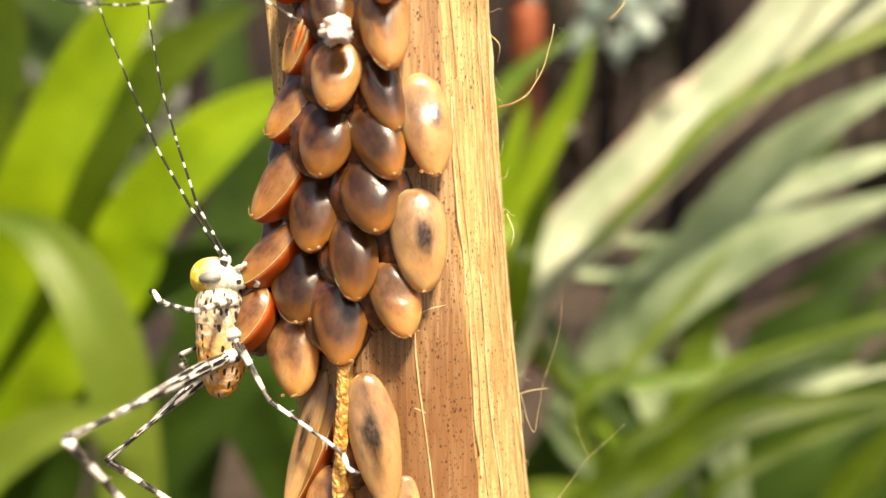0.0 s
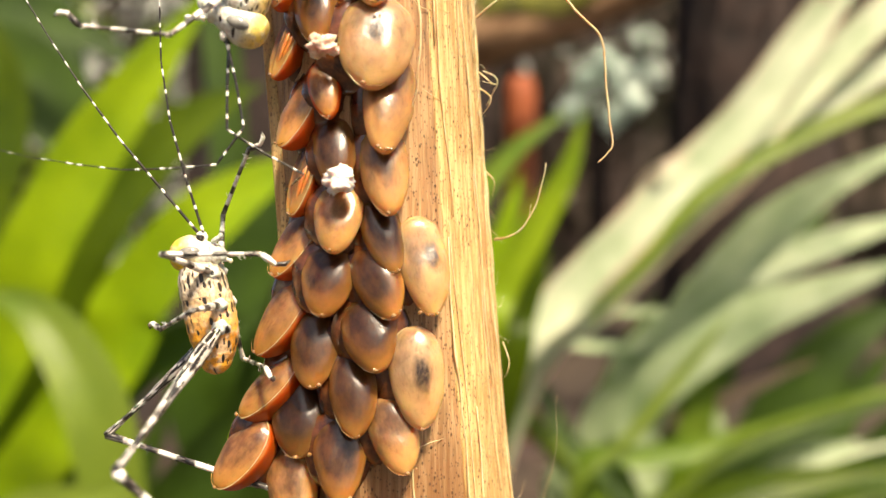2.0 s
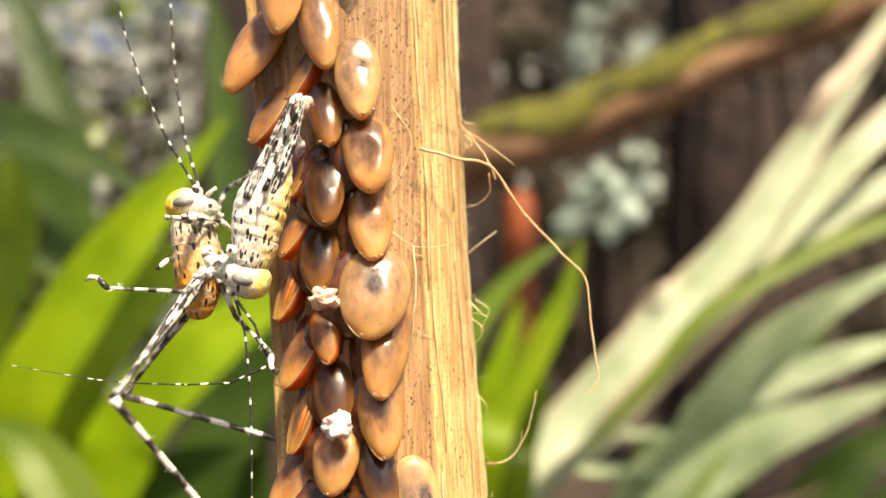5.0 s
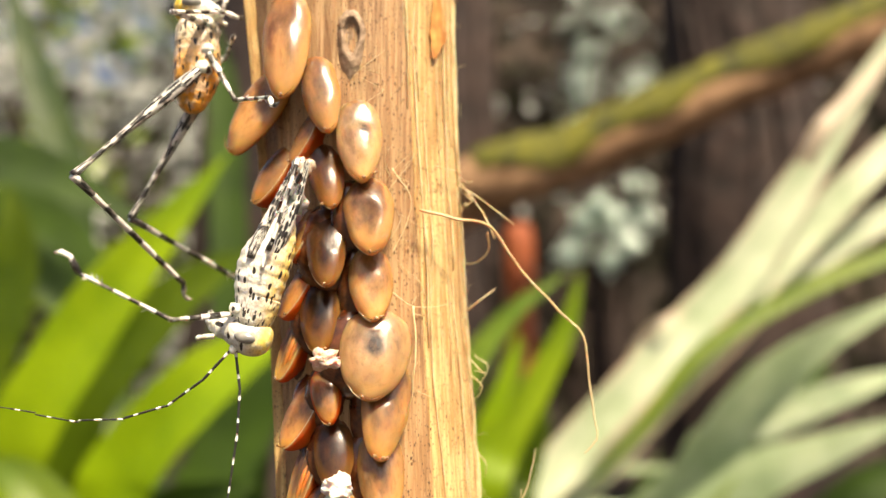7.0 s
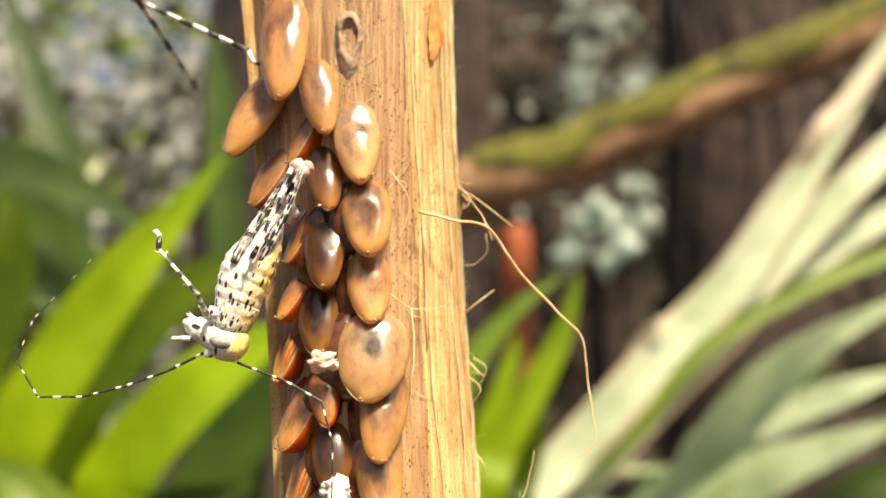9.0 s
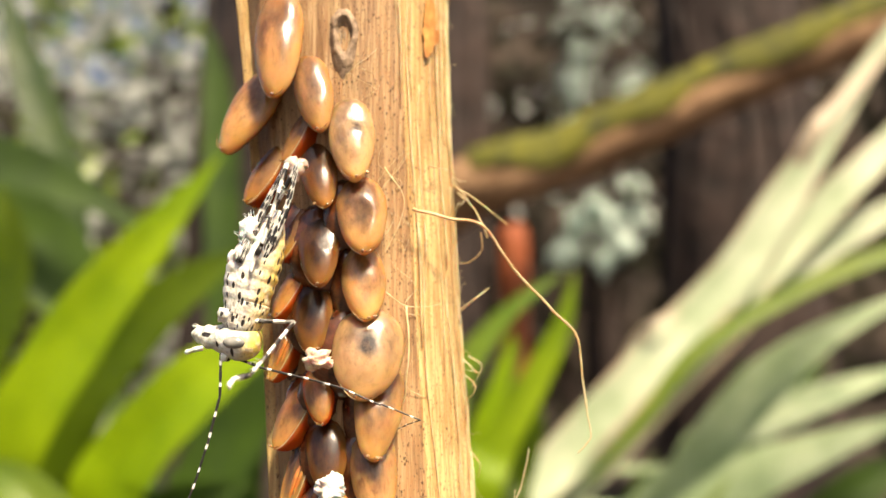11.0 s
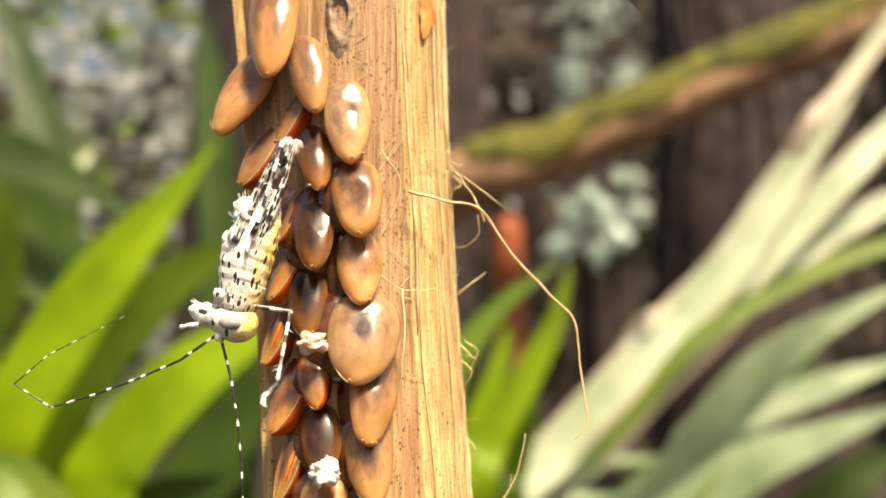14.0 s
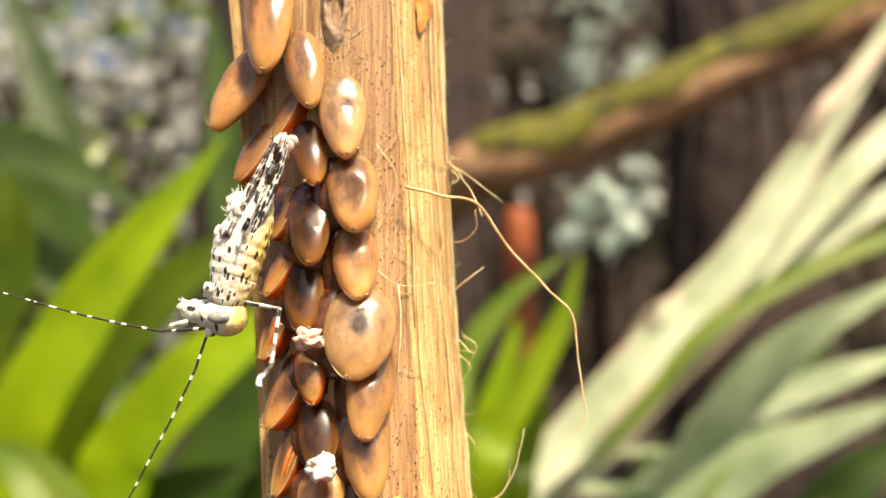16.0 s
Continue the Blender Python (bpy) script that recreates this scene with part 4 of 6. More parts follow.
strap_leaf(clump, leaf_shaded, 0.0473, [(-0.3433, 0.6000, 0.0885), (-0.3553, 0.6000, 0.2135), (-0.3585, 0.6000, 0.3134), (-0.3397, 0.6000, 0.3812)])
clump = plant("strap_leaf_clump", -0.03, 0.48, "clump of pale sun-bleached strap leaves with dry brown edges")
strap_leaf(clump, leaf_pale, 0.0248, [(0.0388, 0.4100, 0.3620), (0.0755, 0.4100, 0.4088), (0.1097, 0.4100, 0.4442), (0.1413, 0.4100, 0.4771), (0.1806, 0.4100, 0.5143), (0.2108, 0.4100, 0.5559), (0.2381, 0.4100, 0.5952), (0.2743, 0.4100, 0.6467), (0.3205, 0.4100, 0.7155)])
strap_leaf(clump, leaf_pale, 0.0226, [(0.0463, 0.4200, 0.3597), (0.0873, 0.4200, 0.4076), (0.1259, 0.4200, 0.4470), (0.1618, 0.4200, 0.4808), (0.2023, 0.4200, 0.5189), (0.2401, 0.4200, 0.5544), (0.2867, 0.4200, 0.5982), (0.3429, 0.4200, 0.6509), (0.4086, 0.4200, 0.7057)])
strap_leaf(clump, leaf_pale, 0.0210, [(0.0574, 0.4300, 0.3574), (0.0993, 0.4300, 0.4030), (0.1389, 0.4300, 0.4432), (0.1757, 0.4300, 0.4776), (0.2172, 0.4300, 0.5165), (0.2587, 0.4300, 0.5417), (0.3042, 0.4300, 0.5637), (0.3653, 0.4300, 0.5861), (0.4420, 0.4300, 0.6052)])
strap_leaf(clump, leaf_blush, 0.0099, [(0.0492, 0.4500, 0.3531), (0.0854, 0.4500, 0.3936), (0.1131, 0.4400, 0.4360), (0.1217, 0.4200, 0.4706), (0.1301, 0.4050, 0.4853), (0.1472, 0.4050, 0.4936)])
strap_leaf(clump, leaf_blush, 0.0113, [(0.0492, 0.4500, 0.3531), (0.0928, 0.4500, 0.4022), (0.1338, 0.4500, 0.4424), (0.1720, 0.4500, 0.4783), (0.1998, 0.4400, 0.5176), (0.2195, 0.4200, 0.5652), (0.2326, 0.4050, 0.6009), (0.2480, 0.4050, 0.6190), (0.2748, 0.4050, 0.6447), (0.3068, 0.4050, 0.6822)])
strap_leaf(clump, leaf_mid, 0.0209, [(0.0362, 0.3600, 0.3713), (0.0410, 0.3600, 0.4054), (0.0501, 0.3600, 0.4314), (0.0550, 0.3600, 0.4578)])
strap_leaf(clump, leaf_soft, 0.0159, [(0.0282, 0.3700, 0.3749), (0.0330, 0.3700, 0.4099), (0.0379, 0.3700, 0.4427), (0.0474, 0.3700, 0.4760)])
strap_leaf(clump, leaf_green, 0.0107, [(0.0046, 0.3000, 0.4013), (0.0123, 0.3000, 0.4546), (0.0330, 0.3000, 0.4847), (0.0590, 0.3000, 0.5042)])
strap_leaf(clump, leaf_bright, 0.0144, [(0.0209, 0.3300, 0.3830), (0.0321, 0.3300, 0.4217), (0.0490, 0.3300, 0.4537), (0.0634, 0.3300, 0.4809), (0.0712, 0.3300, 0.5088)])
strap_leaf(clump, leaf_bright, 0.0114, [(0.0105, 0.3400, 0.3887), (0.0233, 0.3400, 0.4261), (0.0334, 0.3400, 0.4534), (0.0409, 0.3400, 0.4786)])
strap_leaf(clump, leaf_glaucous, 0.0066, [(0.0485, 0.5200, 0.3688), (0.1072, 0.5200, 0.3624), (0.1534, 0.5200, 0.3603), (0.1999, 0.5200, 0.3518)])
strap_leaf(clump, leaf_glaucous, 0.0060, [(0.0760, 0.5400, 0.3833), (0.1277, 0.5400, 0.3855), (0.1709, 0.5400, 0.3855), (0.2226, 0.5400, 0.3868)])
strap_leaf(clump, leaf_dull, 0.0111, [(0.0550, 0.4600, 0.3432), (0.0897, 0.4600, 0.3045), (0.1211, 0.4600, 0.2730), (0.1607, 0.4600, 0.2370), (0.1929, 0.4600, 0.2085)])
clump = plant("strap_leaf_clump", 0.26, 0.52, "clump of drooping green strap leaves with dry tips")
strap_leaf(clump, leaf_shaded, 0.0570, [(0.1687, 0.6000, 0.0885), (0.1844, 0.6000, 0.2185), (0.2004, 0.6000, 0.3134), (0.2260, 0.6000, 0.3908), (0.2650, 0.6000, 0.4660)])
strap_leaf(clump, leaf_shaded, 0.0637, [(0.2360, 0.6200, 0.0772), (0.2616, 0.6200, 0.1956), (0.3024, 0.6200, 0.2838), (0.3531, 0.6200, 0.3494), (0.4191, 0.6200, 0.3890)])
strap_leaf(clump, leaf_shaded, 0.0475, [(0.0984, 0.6000, 0.0885), (0.1212, 0.6000, 0.1930), (0.1437, 0.6000, 0.2739), (0.1613, 0.6000, 0.3330), (0.1833, 0.6000, 0.3908)])
strap_leaf(clump, leaf_shaded, 0.0706, [(0.3247, 0.6400, 0.0375), (0.3459, 0.6400, 0.1331), (0.3774, 0.6400, 0.2149), (0.4381, 0.6400, 0.3049)])
strap_leaf(clump, leaf_shaded, 0.0414, [(0.1908, 0.5800, 0.1509), (0.2099, 0.5800, 0.2745), (0.2341, 0.5800, 0.3648), (0.2725, 0.5800, 0.4248), (0.3247, 0.5800, 0.4655)])
strap_leaf(clump, leaf_shaded, 0.0401, [(0.0546, 0.5600, 0.1110), (0.0818, 0.5600, 0.1800), (0.1086, 0.5600, 0.2282), (0.1399, 0.5600, 0.2614), (0.1757, 0.5600, 0.2848)])
strap_leaf(clump, leaf_green, 0.0129, [(0.1622, 0.4700, 0.2775), (0.1968, 0.4700, 0.2896), (0.2385, 0.4700, 0.3095), (0.2916, 0.4700, 0.3253)])
strap_leaf(clump, leaf_glaucous, 0.0241, [(0.0895, 0.5000, 0.2503), (0.1053, 0.5000, 0.2844), (0.1148, 0.5000, 0.3139), (0.1245, 0.5000, 0.3347), (0.1282, 0.5000, 0.3471)])
strap_leaf(clump, leaf_soft, 0.0093, [(0.0574, 0.4800, 0.3229), (0.0894, 0.4800, 0.2946), (0.1218, 0.4800, 0.2700), (0.1465, 0.4800, 0.2452), (0.1715, 0.4800, 0.2201)])
strap_leaf(clump, leaf_soft, 0.0197, [(0.0568, 0.4000, 0.2374), (0.0807, 0.4000, 0.2446), (0.1078, 0.4000, 0.2517), (0.1280, 0.4000, 0.2588)])
strap_leaf(clump, leaf_shaded, 0.0711, [(0.0333, 0.7000, -0.1254), (0.0673, 0.7000, 0.0322), (0.1061, 0.7000, 0.1411), (0.1716, 0.7000, 0.2465)])
strap_leaf(clump, leaf_shaded, 0.0749, [(0.1228, 0.7400, -0.1564), (0.1565, 0.7400, 0.0097), (0.1960, 0.7400, 0.1245), (0.2627, 0.7400, 0.2597)])
strap_leaf(clump, leaf_shaded, 0.0711, [(0.1997, 0.7000, -0.1254), (0.2297, 0.7000, 0.0322), (0.2658, 0.7000, 0.1411), (0.3287, 0.7000, 0.2465)])
strap_leaf(clump, leaf_shaded, 0.0768, [(0.3057, 0.7600, -0.1719), (0.3361, 0.7600, -0.0016), (0.3736, 0.7600, 0.1162), (0.4381, 0.7600, 0.2610)])
strap_leaf(clump, leaf_shaded, 0.0730, [(0.3637, 0.7200, -0.1409), (0.3908, 0.7200, 0.0209), (0.4252, 0.7200, 0.1328), (0.4873, 0.7200, 0.2410)])
strap_leaf(clump, leaf_shaded, 0.0749, [(0.4484, 0.7400, -0.1564), (0.4744, 0.7400, 0.0097), (0.5085, 0.7400, 0.1245), (0.5689, 0.7400, 0.2597)])
strap_leaf(clump, leaf_shaded, 0.0692, [(0.0786, 0.6800, -0.1099), (0.1106, 0.6800, 0.0435), (0.1476, 0.6800, 0.1495), (0.2118, 0.6800, 0.2182)])
strap_leaf(clump, leaf_shaded, 0.0701, [(0.2439, 0.6900, -0.1177), (0.2724, 0.6900, 0.0378), (0.3072, 0.6900, 0.1453), (0.3709, 0.6900, 0.2092)])
strap_leaf(clump, leaf_shaded, 0.0701, [(0.3729, 0.6900, -0.1177), (0.3983, 0.6900, 0.0378), (0.4310, 0.6900, 0.1453), (0.4939, 0.6900, 0.2034)])
strap_leaf(clump, leaf_soft, 0.0104, [(0.3625, 0.3800, 0.5336), (0.3044, 0.3800, 0.5337), (0.2518, 0.3800, 0.5224), (0.1990, 0.3800, 0.5002), (0.1466, 0.3800, 0.4690), (0.1104, 0.3800, 0.4279), (0.0818, 0.3800, 0.3982)])
strap_leaf(clump, leaf_glaucous, 0.0328, [(0.1388, 0.5200, 0.3227), (0.1885, 0.5150, 0.3888), (0.2301, 0.5100, 0.4404), (0.2795, 0.5050, 0.4803), (0.3532, 0.5000, 0.5163)])
strap_leaf(clump, leaf_glaucous, 0.0299, [(0.1368, 0.4700, 0.3178), (0.2006, 0.4650, 0.3847), (0.2475, 0.4600, 0.4065), (0.3164, 0.4550, 0.4316)])
strap_leaf(clump, leaf_glaucous, 0.0268, [(0.1992, 0.5600, 0.3829), (0.2673, 0.5600, 0.4209), (0.3220, 0.5600, 0.4424), (0.3953, 0.5600, 0.4640)])
strap_leaf(clump, leaf_green, 0.0125, [(0.0919, 0.4300, 0.2984), (0.1346, 0.4300, 0.3076), (0.1843, 0.4300, 0.3168), (0.2368, 0.4300, 0.3351), (0.3027, 0.4300, 0.3568)])
strap_leaf(clump, leaf_mid, 0.0223, [(0.0726, 0.3900, 0.2245), (0.1217, 0.3900, 0.2666), (0.1637, 0.3900, 0.2942), (0.2125, 0.3900, 0.3061), (0.2809, 0.3900, 0.3146)])
strap_leaf(clump, leaf_shaded, 0.0181, [(0.1128, 0.4500, 0.2133), (0.1565, 0.4500, 0.2687), (0.2072, 0.4500, 0.3074), (0.2582, 0.4500, 0.3264), (0.3161, 0.4500, 0.3453)])
strap_leaf(clump, leaf_glaucous, 0.0160, [(0.1911, 0.4600, 0.2490), (0.2216, 0.4550, 0.2865), (0.2447, 0.4500, 0.3035), (0.2778, 0.4500, 0.3112)])
strap_leaf(clump, leaf_dry, 0.0120, [(0.1503, 0.5000, 0.2929), (0.1862, 0.5000, 0.3180), (0.2221, 0.5000, 0.3347), (0.2697, 0.5000, 0.3553)])
strap_leaf(clump, leaf_green, 0.0269, [(0.1617, 0.4800, 0.1560), (0.1700, 0.4800, 0.2576), (0.1826, 0.4800, 0.3389), (0.1996, 0.4800, 0.3941)])
strap_leaf(clump, leaf_shaded, 0.0520, [(0.1687, 0.6000, 0.0885), (0.1796, 0.6000, 0.2135), (0.1908, 0.6000, 0.3134), (0.2260, 0.6000, 0.3908)])
strap_leaf(clump, leaf_shaded, 0.0603, [(0.2751, 0.6400, 0.0660), (0.3119, 0.6400, 0.1770), (0.3485, 0.6400, 0.2629), (0.4146, 0.6400, 0.3463)])
strap_leaf(clump, leaf_shaded, 0.0532, [(0.2215, 0.5600, 0.0606), (0.2546, 0.5600, 0.1605), (0.2979, 0.5600, 0.2186), (0.3734, 0.5600, 0.2567)])
strap_leaf(clump, leaf_shaded, 0.0585, [(0.1129, 0.6200, 0.0218), (0.1518, 0.6200, 0.1316), (0.2004, 0.6200, 0.2061), (0.2592, 0.6200, 0.2478)])
strap_leaf(clump, leaf_mid, 0.0085, [(0.0942, 0.4000, 0.2517), (0.1402, 0.4000, 0.2976), (0.1892, 0.4000, 0.3287), (0.2708, 0.4000, 0.3559)])
strap_leaf(clump, leaf_pale, 0.0073, [(0.1282, 0.4100, 0.2326), (0.1785, 0.4100, 0.2798), (0.2253, 0.4100, 0.3084), (0.2926, 0.4100, 0.3260)])
strap_leaf(clump, leaf_mid, 0.0075, [(0.1491, 0.3800, 0.2470), (0.1930, 0.3800, 0.2810), (0.2308, 0.3800, 0.2978), (0.2816, 0.3800, 0.3078)])
strap_leaf(clump, leaf_soft, 0.0068, [(0.0834, 0.4200, 0.2797), (0.1174, 0.4200, 0.3232), (0.1573, 0.4200, 0.3728), (0.1769, 0.4200, 0.3971)])
strap_leaf(clump, leaf_mid, 0.0191, [(0.2348, 0.4300, 0.1841), (0.2608, 0.4300, 0.2383), (0.2878, 0.4300, 0.2686), (0.3228, 0.4300, 0.2835)])


# ---- the katydid nymphs ----
def round_the_axis(n):
    """Angle about the body's long axis (the join lies on the far side) and distance along it in millimetres."""
    s = n.node("SeparateXYZ")
    n.put(n.coords(), s.inputs[0])
    turn = n.math("ARCTAN2", s.outputs[0], n.math("MULTIPLY", s.outputs[1], -1.0))
    return s, turn, n.math("MULTIPLY", s.outputs[2], 1000.0)


def dash_rows(n, turn, along, columns, rows, uneven, width, length):
    """Rows of short strokes that run along the body."""
    c = n.node("CombineXYZ")
    n.put(n.math("MULTIPLY", turn, columns), c.inputs[0])
    n.put(n.math("MULTIPLY", along, rows), c.inputs[1])
    v = n.node("TexVoronoi")
    v.voronoi_dimensions = "2D"
    n.put(c.outputs[0], v.inputs["Vector"])
    v.inputs["Scale"].default_value, v.inputs["Randomness"].default_value = 1.0, uneven
    d = n.node("VectorMath", op="SUBTRACT")
    n.put(c.outputs[0], d.inputs[0])
    n.put(v.outputs["Position"], d.inputs[1])
    e = n.node("SeparateXYZ")
    n.put(d.outputs[0], e.inputs[0])
    x, y = n.math("DIVIDE", e.outputs[0], width), n.math("DIVIDE", e.outputs[1], length)
    q = n.math("ADD", n.math("MULTIPLY", x, x), n.math("MULTIPLY", y, y))
    q = n.math("ADD", q, n.math("MULTIPLY_ADD", n.noise(n.coords(), 3800, 2), 1.6, -0.8))
    # no two strokes are of one size
    size = n.node("SeparateColor")
    n.put(v.outputs["Color"], size.inputs[0])
    q = n.math("MULTIPLY", q, n.math("MULTIPLY_ADD", size.outputs[1], 2.0, 0.45))
    return n.ramp(q, (0.55, 1.0), (0.95, 0.0)), v.outputs["Color"]


def nymph_skin(name, base, tint, axis, lo, hi, columns, rows, uneven, net=1.0, share=0.8):
    """Cream cuticle with rows of short black strokes; a yellow or orange tint that grows along one axis of the body."""
    n = Nodes(name)
    s, turn, along = round_the_axis(n)
    place = n.math("MULTIPLY", s.outputs["XYZ".index(axis)], 1000.0)
    soft = n.noise(n.coords(), 900, 3)
    span = n.math("DIVIDE", n.math("SUBTRACT", place, lo), hi - lo)
    span = n.math("ADD", span, n.math("MULTIPLY_ADD", soft, 0.5, -0.25))
    col = n.mix(n.ramp(span, (0.0, 0.0), (1.0, 1.0)), base, tint)
    pale = n.ramp(n.noise(n.coords(), 1500, 2), (0.50, 0.0), (0.62, 0.45))
    col = n.mix(pale, col, (0.82, 0.80, 0.75))
    col = n.mix(n.ramp(n.noise(n.coords(), 2600, 4), (0.46, 0.0), (0.62, 0.7 * net)), col, (0.36, 0.24, 0.13))
    col = n.mix(n.ramp(n.noise(n.coords(scale=(1, 1, 0.5)), 4800, 3), (0.54, 0.0), (0.64, 0.8 * net)), col, (0.13, 0.09, 0.06))
    dash, which = dash_rows(n, turn, along, columns, rows, uneven, 0.27, 0.40)
    pick = n.node("SeparateColor")
    n.put(which, pick.inputs[0])
    dash = n.math("MULTIPLY", dash, n.ramp(pick.outputs[0], (share - 0.02, 1.0), (share, 0.0)))
    col = n.mix(dash, col, (0.030, 0.026, 0.024))
    n.set(Base_Color=col, Roughness=0.36, Subsurface_Weight=0.3, Subsurface_Radius=(1.0, 0.7, 0.4), Subsurface_Scale=0.0006, Coat_Weight=0.25)
    n.bump(n.math("ADD", n.noise(n.coords(), 1700, 3), n.math("MULTIPLY", dash, -0.5)), 0.6, 0.00028)
    return n.mat


def banded_skin(name, per_metre, dark_share, streak):
    """Black and white bands along a limb, uneven, with dotted lines between."""
    n = Nodes(name)
    s = n.node("SeparateXYZ")
    n.put(n.coords(), s.inputs[0])
    wob = n.noise(n.coords(), 900, 3)
    z = n.math("ADD", n.math("MULTIPLY", s.outputs[2], per_metre), n.math("MULTIPLY", wob, 0.8))
    z = n.math("ADD", z, n.math("MULTIPLY", n.random(), 3.0))
    f = n.math("FRACT", z)
    band = n.ramp(f, (0.0, 1.0), (dark_share - 0.06, 1.0), (dark_share + 0.04, 0.0), (0.95, 0.0), (1.0, 1.0))
    fleck = n.ramp(n.noise(n.coords(scale=(1, 1, 0.25)), 5200, 2), (0.50, 0.0), (0.58, streak))
    col = n.mix(band, (0.88, 0.86, 0.80), (0.020, 0.017, 0.016))
    col = n.mix(fleck, col, n.mix(band, (0.05, 0.045, 0.04), (0.40, 0.37, 0.33)))
    n.set(Base_Color=col, Roughness=0.35, Coat_Weight=0.25, Subsurface_Weight=0.1, Subsurface_Scale=0.0004)
    return n.mat


def striped_skin(name, columns, rows):
    """A pale limb with dotted dark lines drawn along it and a few dark rings."""
    n = Nodes(name)
    s, turn, along = round_the_axis(n)
    dash, which = dash_rows(n, turn, along, columns, rows, 0.55, 0.44, 0.70)
    ring = n.math("FRACT", n.math("ADD", n.math("MULTIPLY", along, 0.55), n.math("MULTIPLY", n.noise(n.coords(), 800, 3), 0.9)))
    col = n.mix(n.ramp(n.noise(n.coords(), 2200, 3), (0.4, 0.0), (0.65, 0.6)), (0.68, 0.66, 0.61), (0.36, 0.33, 0.29))
    col = n.mix(n.ramp(ring, (0.30, 0.0), (0.38, 0.8), (0.50, 0.8), (0.58, 0.0)), col, (0.07, 0.06, 0.055))
    col = n.mix(dash, col, (0.014, 0.012, 0.012))
    n.set(Base_Color=col, Roughness=0.34, Coat_Weight=0.25, Subsurface_Weight=0.1, Subsurface_Scale=0.0004)
    n.bump(dash, 0.4, 0.0001)
    return n.mat


climb_skin = nymph_skin("climb_skin", (0.74, 0.58, 0.38), (0.88, 0.40, 0.04), "Z", -2.0, -4.8, 3.2, 1.4, 0.9, 0.6, 0.6)
climb_chest = nymph_skin("climb_chest", (0.74, 0.65, 0.50), (0.80, 0.52, 0.22), "Z", -1.6, -3.6, 3.2, 1.3, 0.75, 0.9, 0.8)
hang_skin = nymph_skin("hang_skin", (0.77, 0.75, 0.68), (0.90, 0.62, 0.10), "X", 0.1, -1.2, 3.4, 1.5, 1.0, 0.35, 0.52)
chest_skin = nymph_skin("chest_skin", (0.77, 0.75, 0.68), (0.90, 0.62, 0.10), "X", -0.2, -1.3, 3.4, 1.6, 0.9, 0.65, 0.75)
head_skin = nymph_skin("head_skin", (0.74, 0.73, 0.64), (0.94, 0.62, 0.02), "X", 0.5, -0.6, 2.2, 1.4, 0.9, 0.45, 0.12)
pale_head = nymph_skin("pale_head", (0.72, 0.73, 0.66), (0.92, 0.72, 0.18), "X", -0.1, -1.0, 2.4, 1.6, 0.9, 0.40, 0.2)
face_skin = nymph_skin("face_skin", (0.74, 0.77, 0.71), (0.66, 0.74, 0.67), "X", 1.0, 3.0, 2.6, 1.9, 0.9, 0.5, 0.35)
eye_skin = plain("eye_skin", (0.10, 0.10, 0.10), (0.40, 0.39, 0.35), 0.16, 700, 0.0, Coat_Weight=0.8)
leg_skin = banded_skin("leg_skin", 620, 0.48, 0.45)
long_shin = banded_skin("long_shin", 400, 0.48, 0.4)
thigh_skin = striped_skin("thigh_skin", 1.3, 0.9)
lace_skin = striped_skin("lace_skin", 2.6, 1.7)
feeler_skin = banded_skin("feeler_skin", 800, 0.74, 0.0)


def loft(profile, rings=40, sides=32, ripple=0.0, segments=8, axis="Z"):
    """A rounded body along an axis; profile rows: place along the axis, sideways shift, radius across, radius in depth."""
    keys = [Vector(p[1:]) for p in profile]
    at = [p[0] for p in profile]
    bm, rows = bmesh.new(), []
    curve = spline(keys, 8)
    places = [p.x for p in spline([Vector((a, 0, 0)) for a in at], 8)]
    for z, c in zip(places, curve):
        sh, ra, rb = c
        fold = 1 + ripple * math.sin(2 * math.pi * segments * (z - at[0]) / (at[-1] - at[0]))
        row = []
        for k in range(sides):
            a = 2 * math.pi * k / sides
            u, v = sh + max(ra, 0.02) * fold * math.cos(a), max(rb, 0.02) * fold * math.sin(a)
            row.append(bm.verts.new((Vector((u, v, z)) if axis == "Z" else Vector((z, v, u))) * MM))
        rows.append(row)
    grid_faces(bm, rows, True)
    bm.faces.new(rows[0][::-1])
    bm.faces.new(rows[-1])
    return bm


def rod(length, radii, sides=10, bow=0.0, spines=0, foot=False, seed=1):
    """A limb piece from its joint at the origin along +z, with swellings, short spines and, if wanted, a clawed foot."""
    bm = bmesh.new()
    n = len(radii)
    pts = [Vector((bow * math.sin(math.pi * i / (n - 1)), 0, length * i / (n - 1))) * MM for i in range(n)]
    fine = spline(pts, 4)
    rad = [v.x * MM for v in spline([Vector((r, 0, 0)) for r in radii], 4)]
    tube(bm, fine, rad, sides)
    rng = random.Random(seed)
    for k in range(spines):
        s = rng.uniform(0.25, 0.95)
        p = fine[int(s * (len(fine) - 1))]
        a = rng.uniform(0, 6.28)
        d = Vector((math.cos(a), math.sin(a), 0.7)) * 0.38 * MM
        tube(bm, [p, p + d * 0.5, p + d], [0.045 * MM, 0.03 * MM, 0.006 * MM], 5)
    if foot:
        e = fine[-1]
        toe = [e, e + Vector((0.25, 0, 0.35)) * MM, e + Vector((0.55, 0, 0.75)) * MM, e + Vector((0.55, 0, 1.25)) * MM, e + Vector((0.35, 0, 1.55)) * MM]
        tube(bm, toe, [0.15 * MM, 0.19 * MM, 0.13 * MM, 0.15 * MM, 0.04 * MM], 7)
    return bm


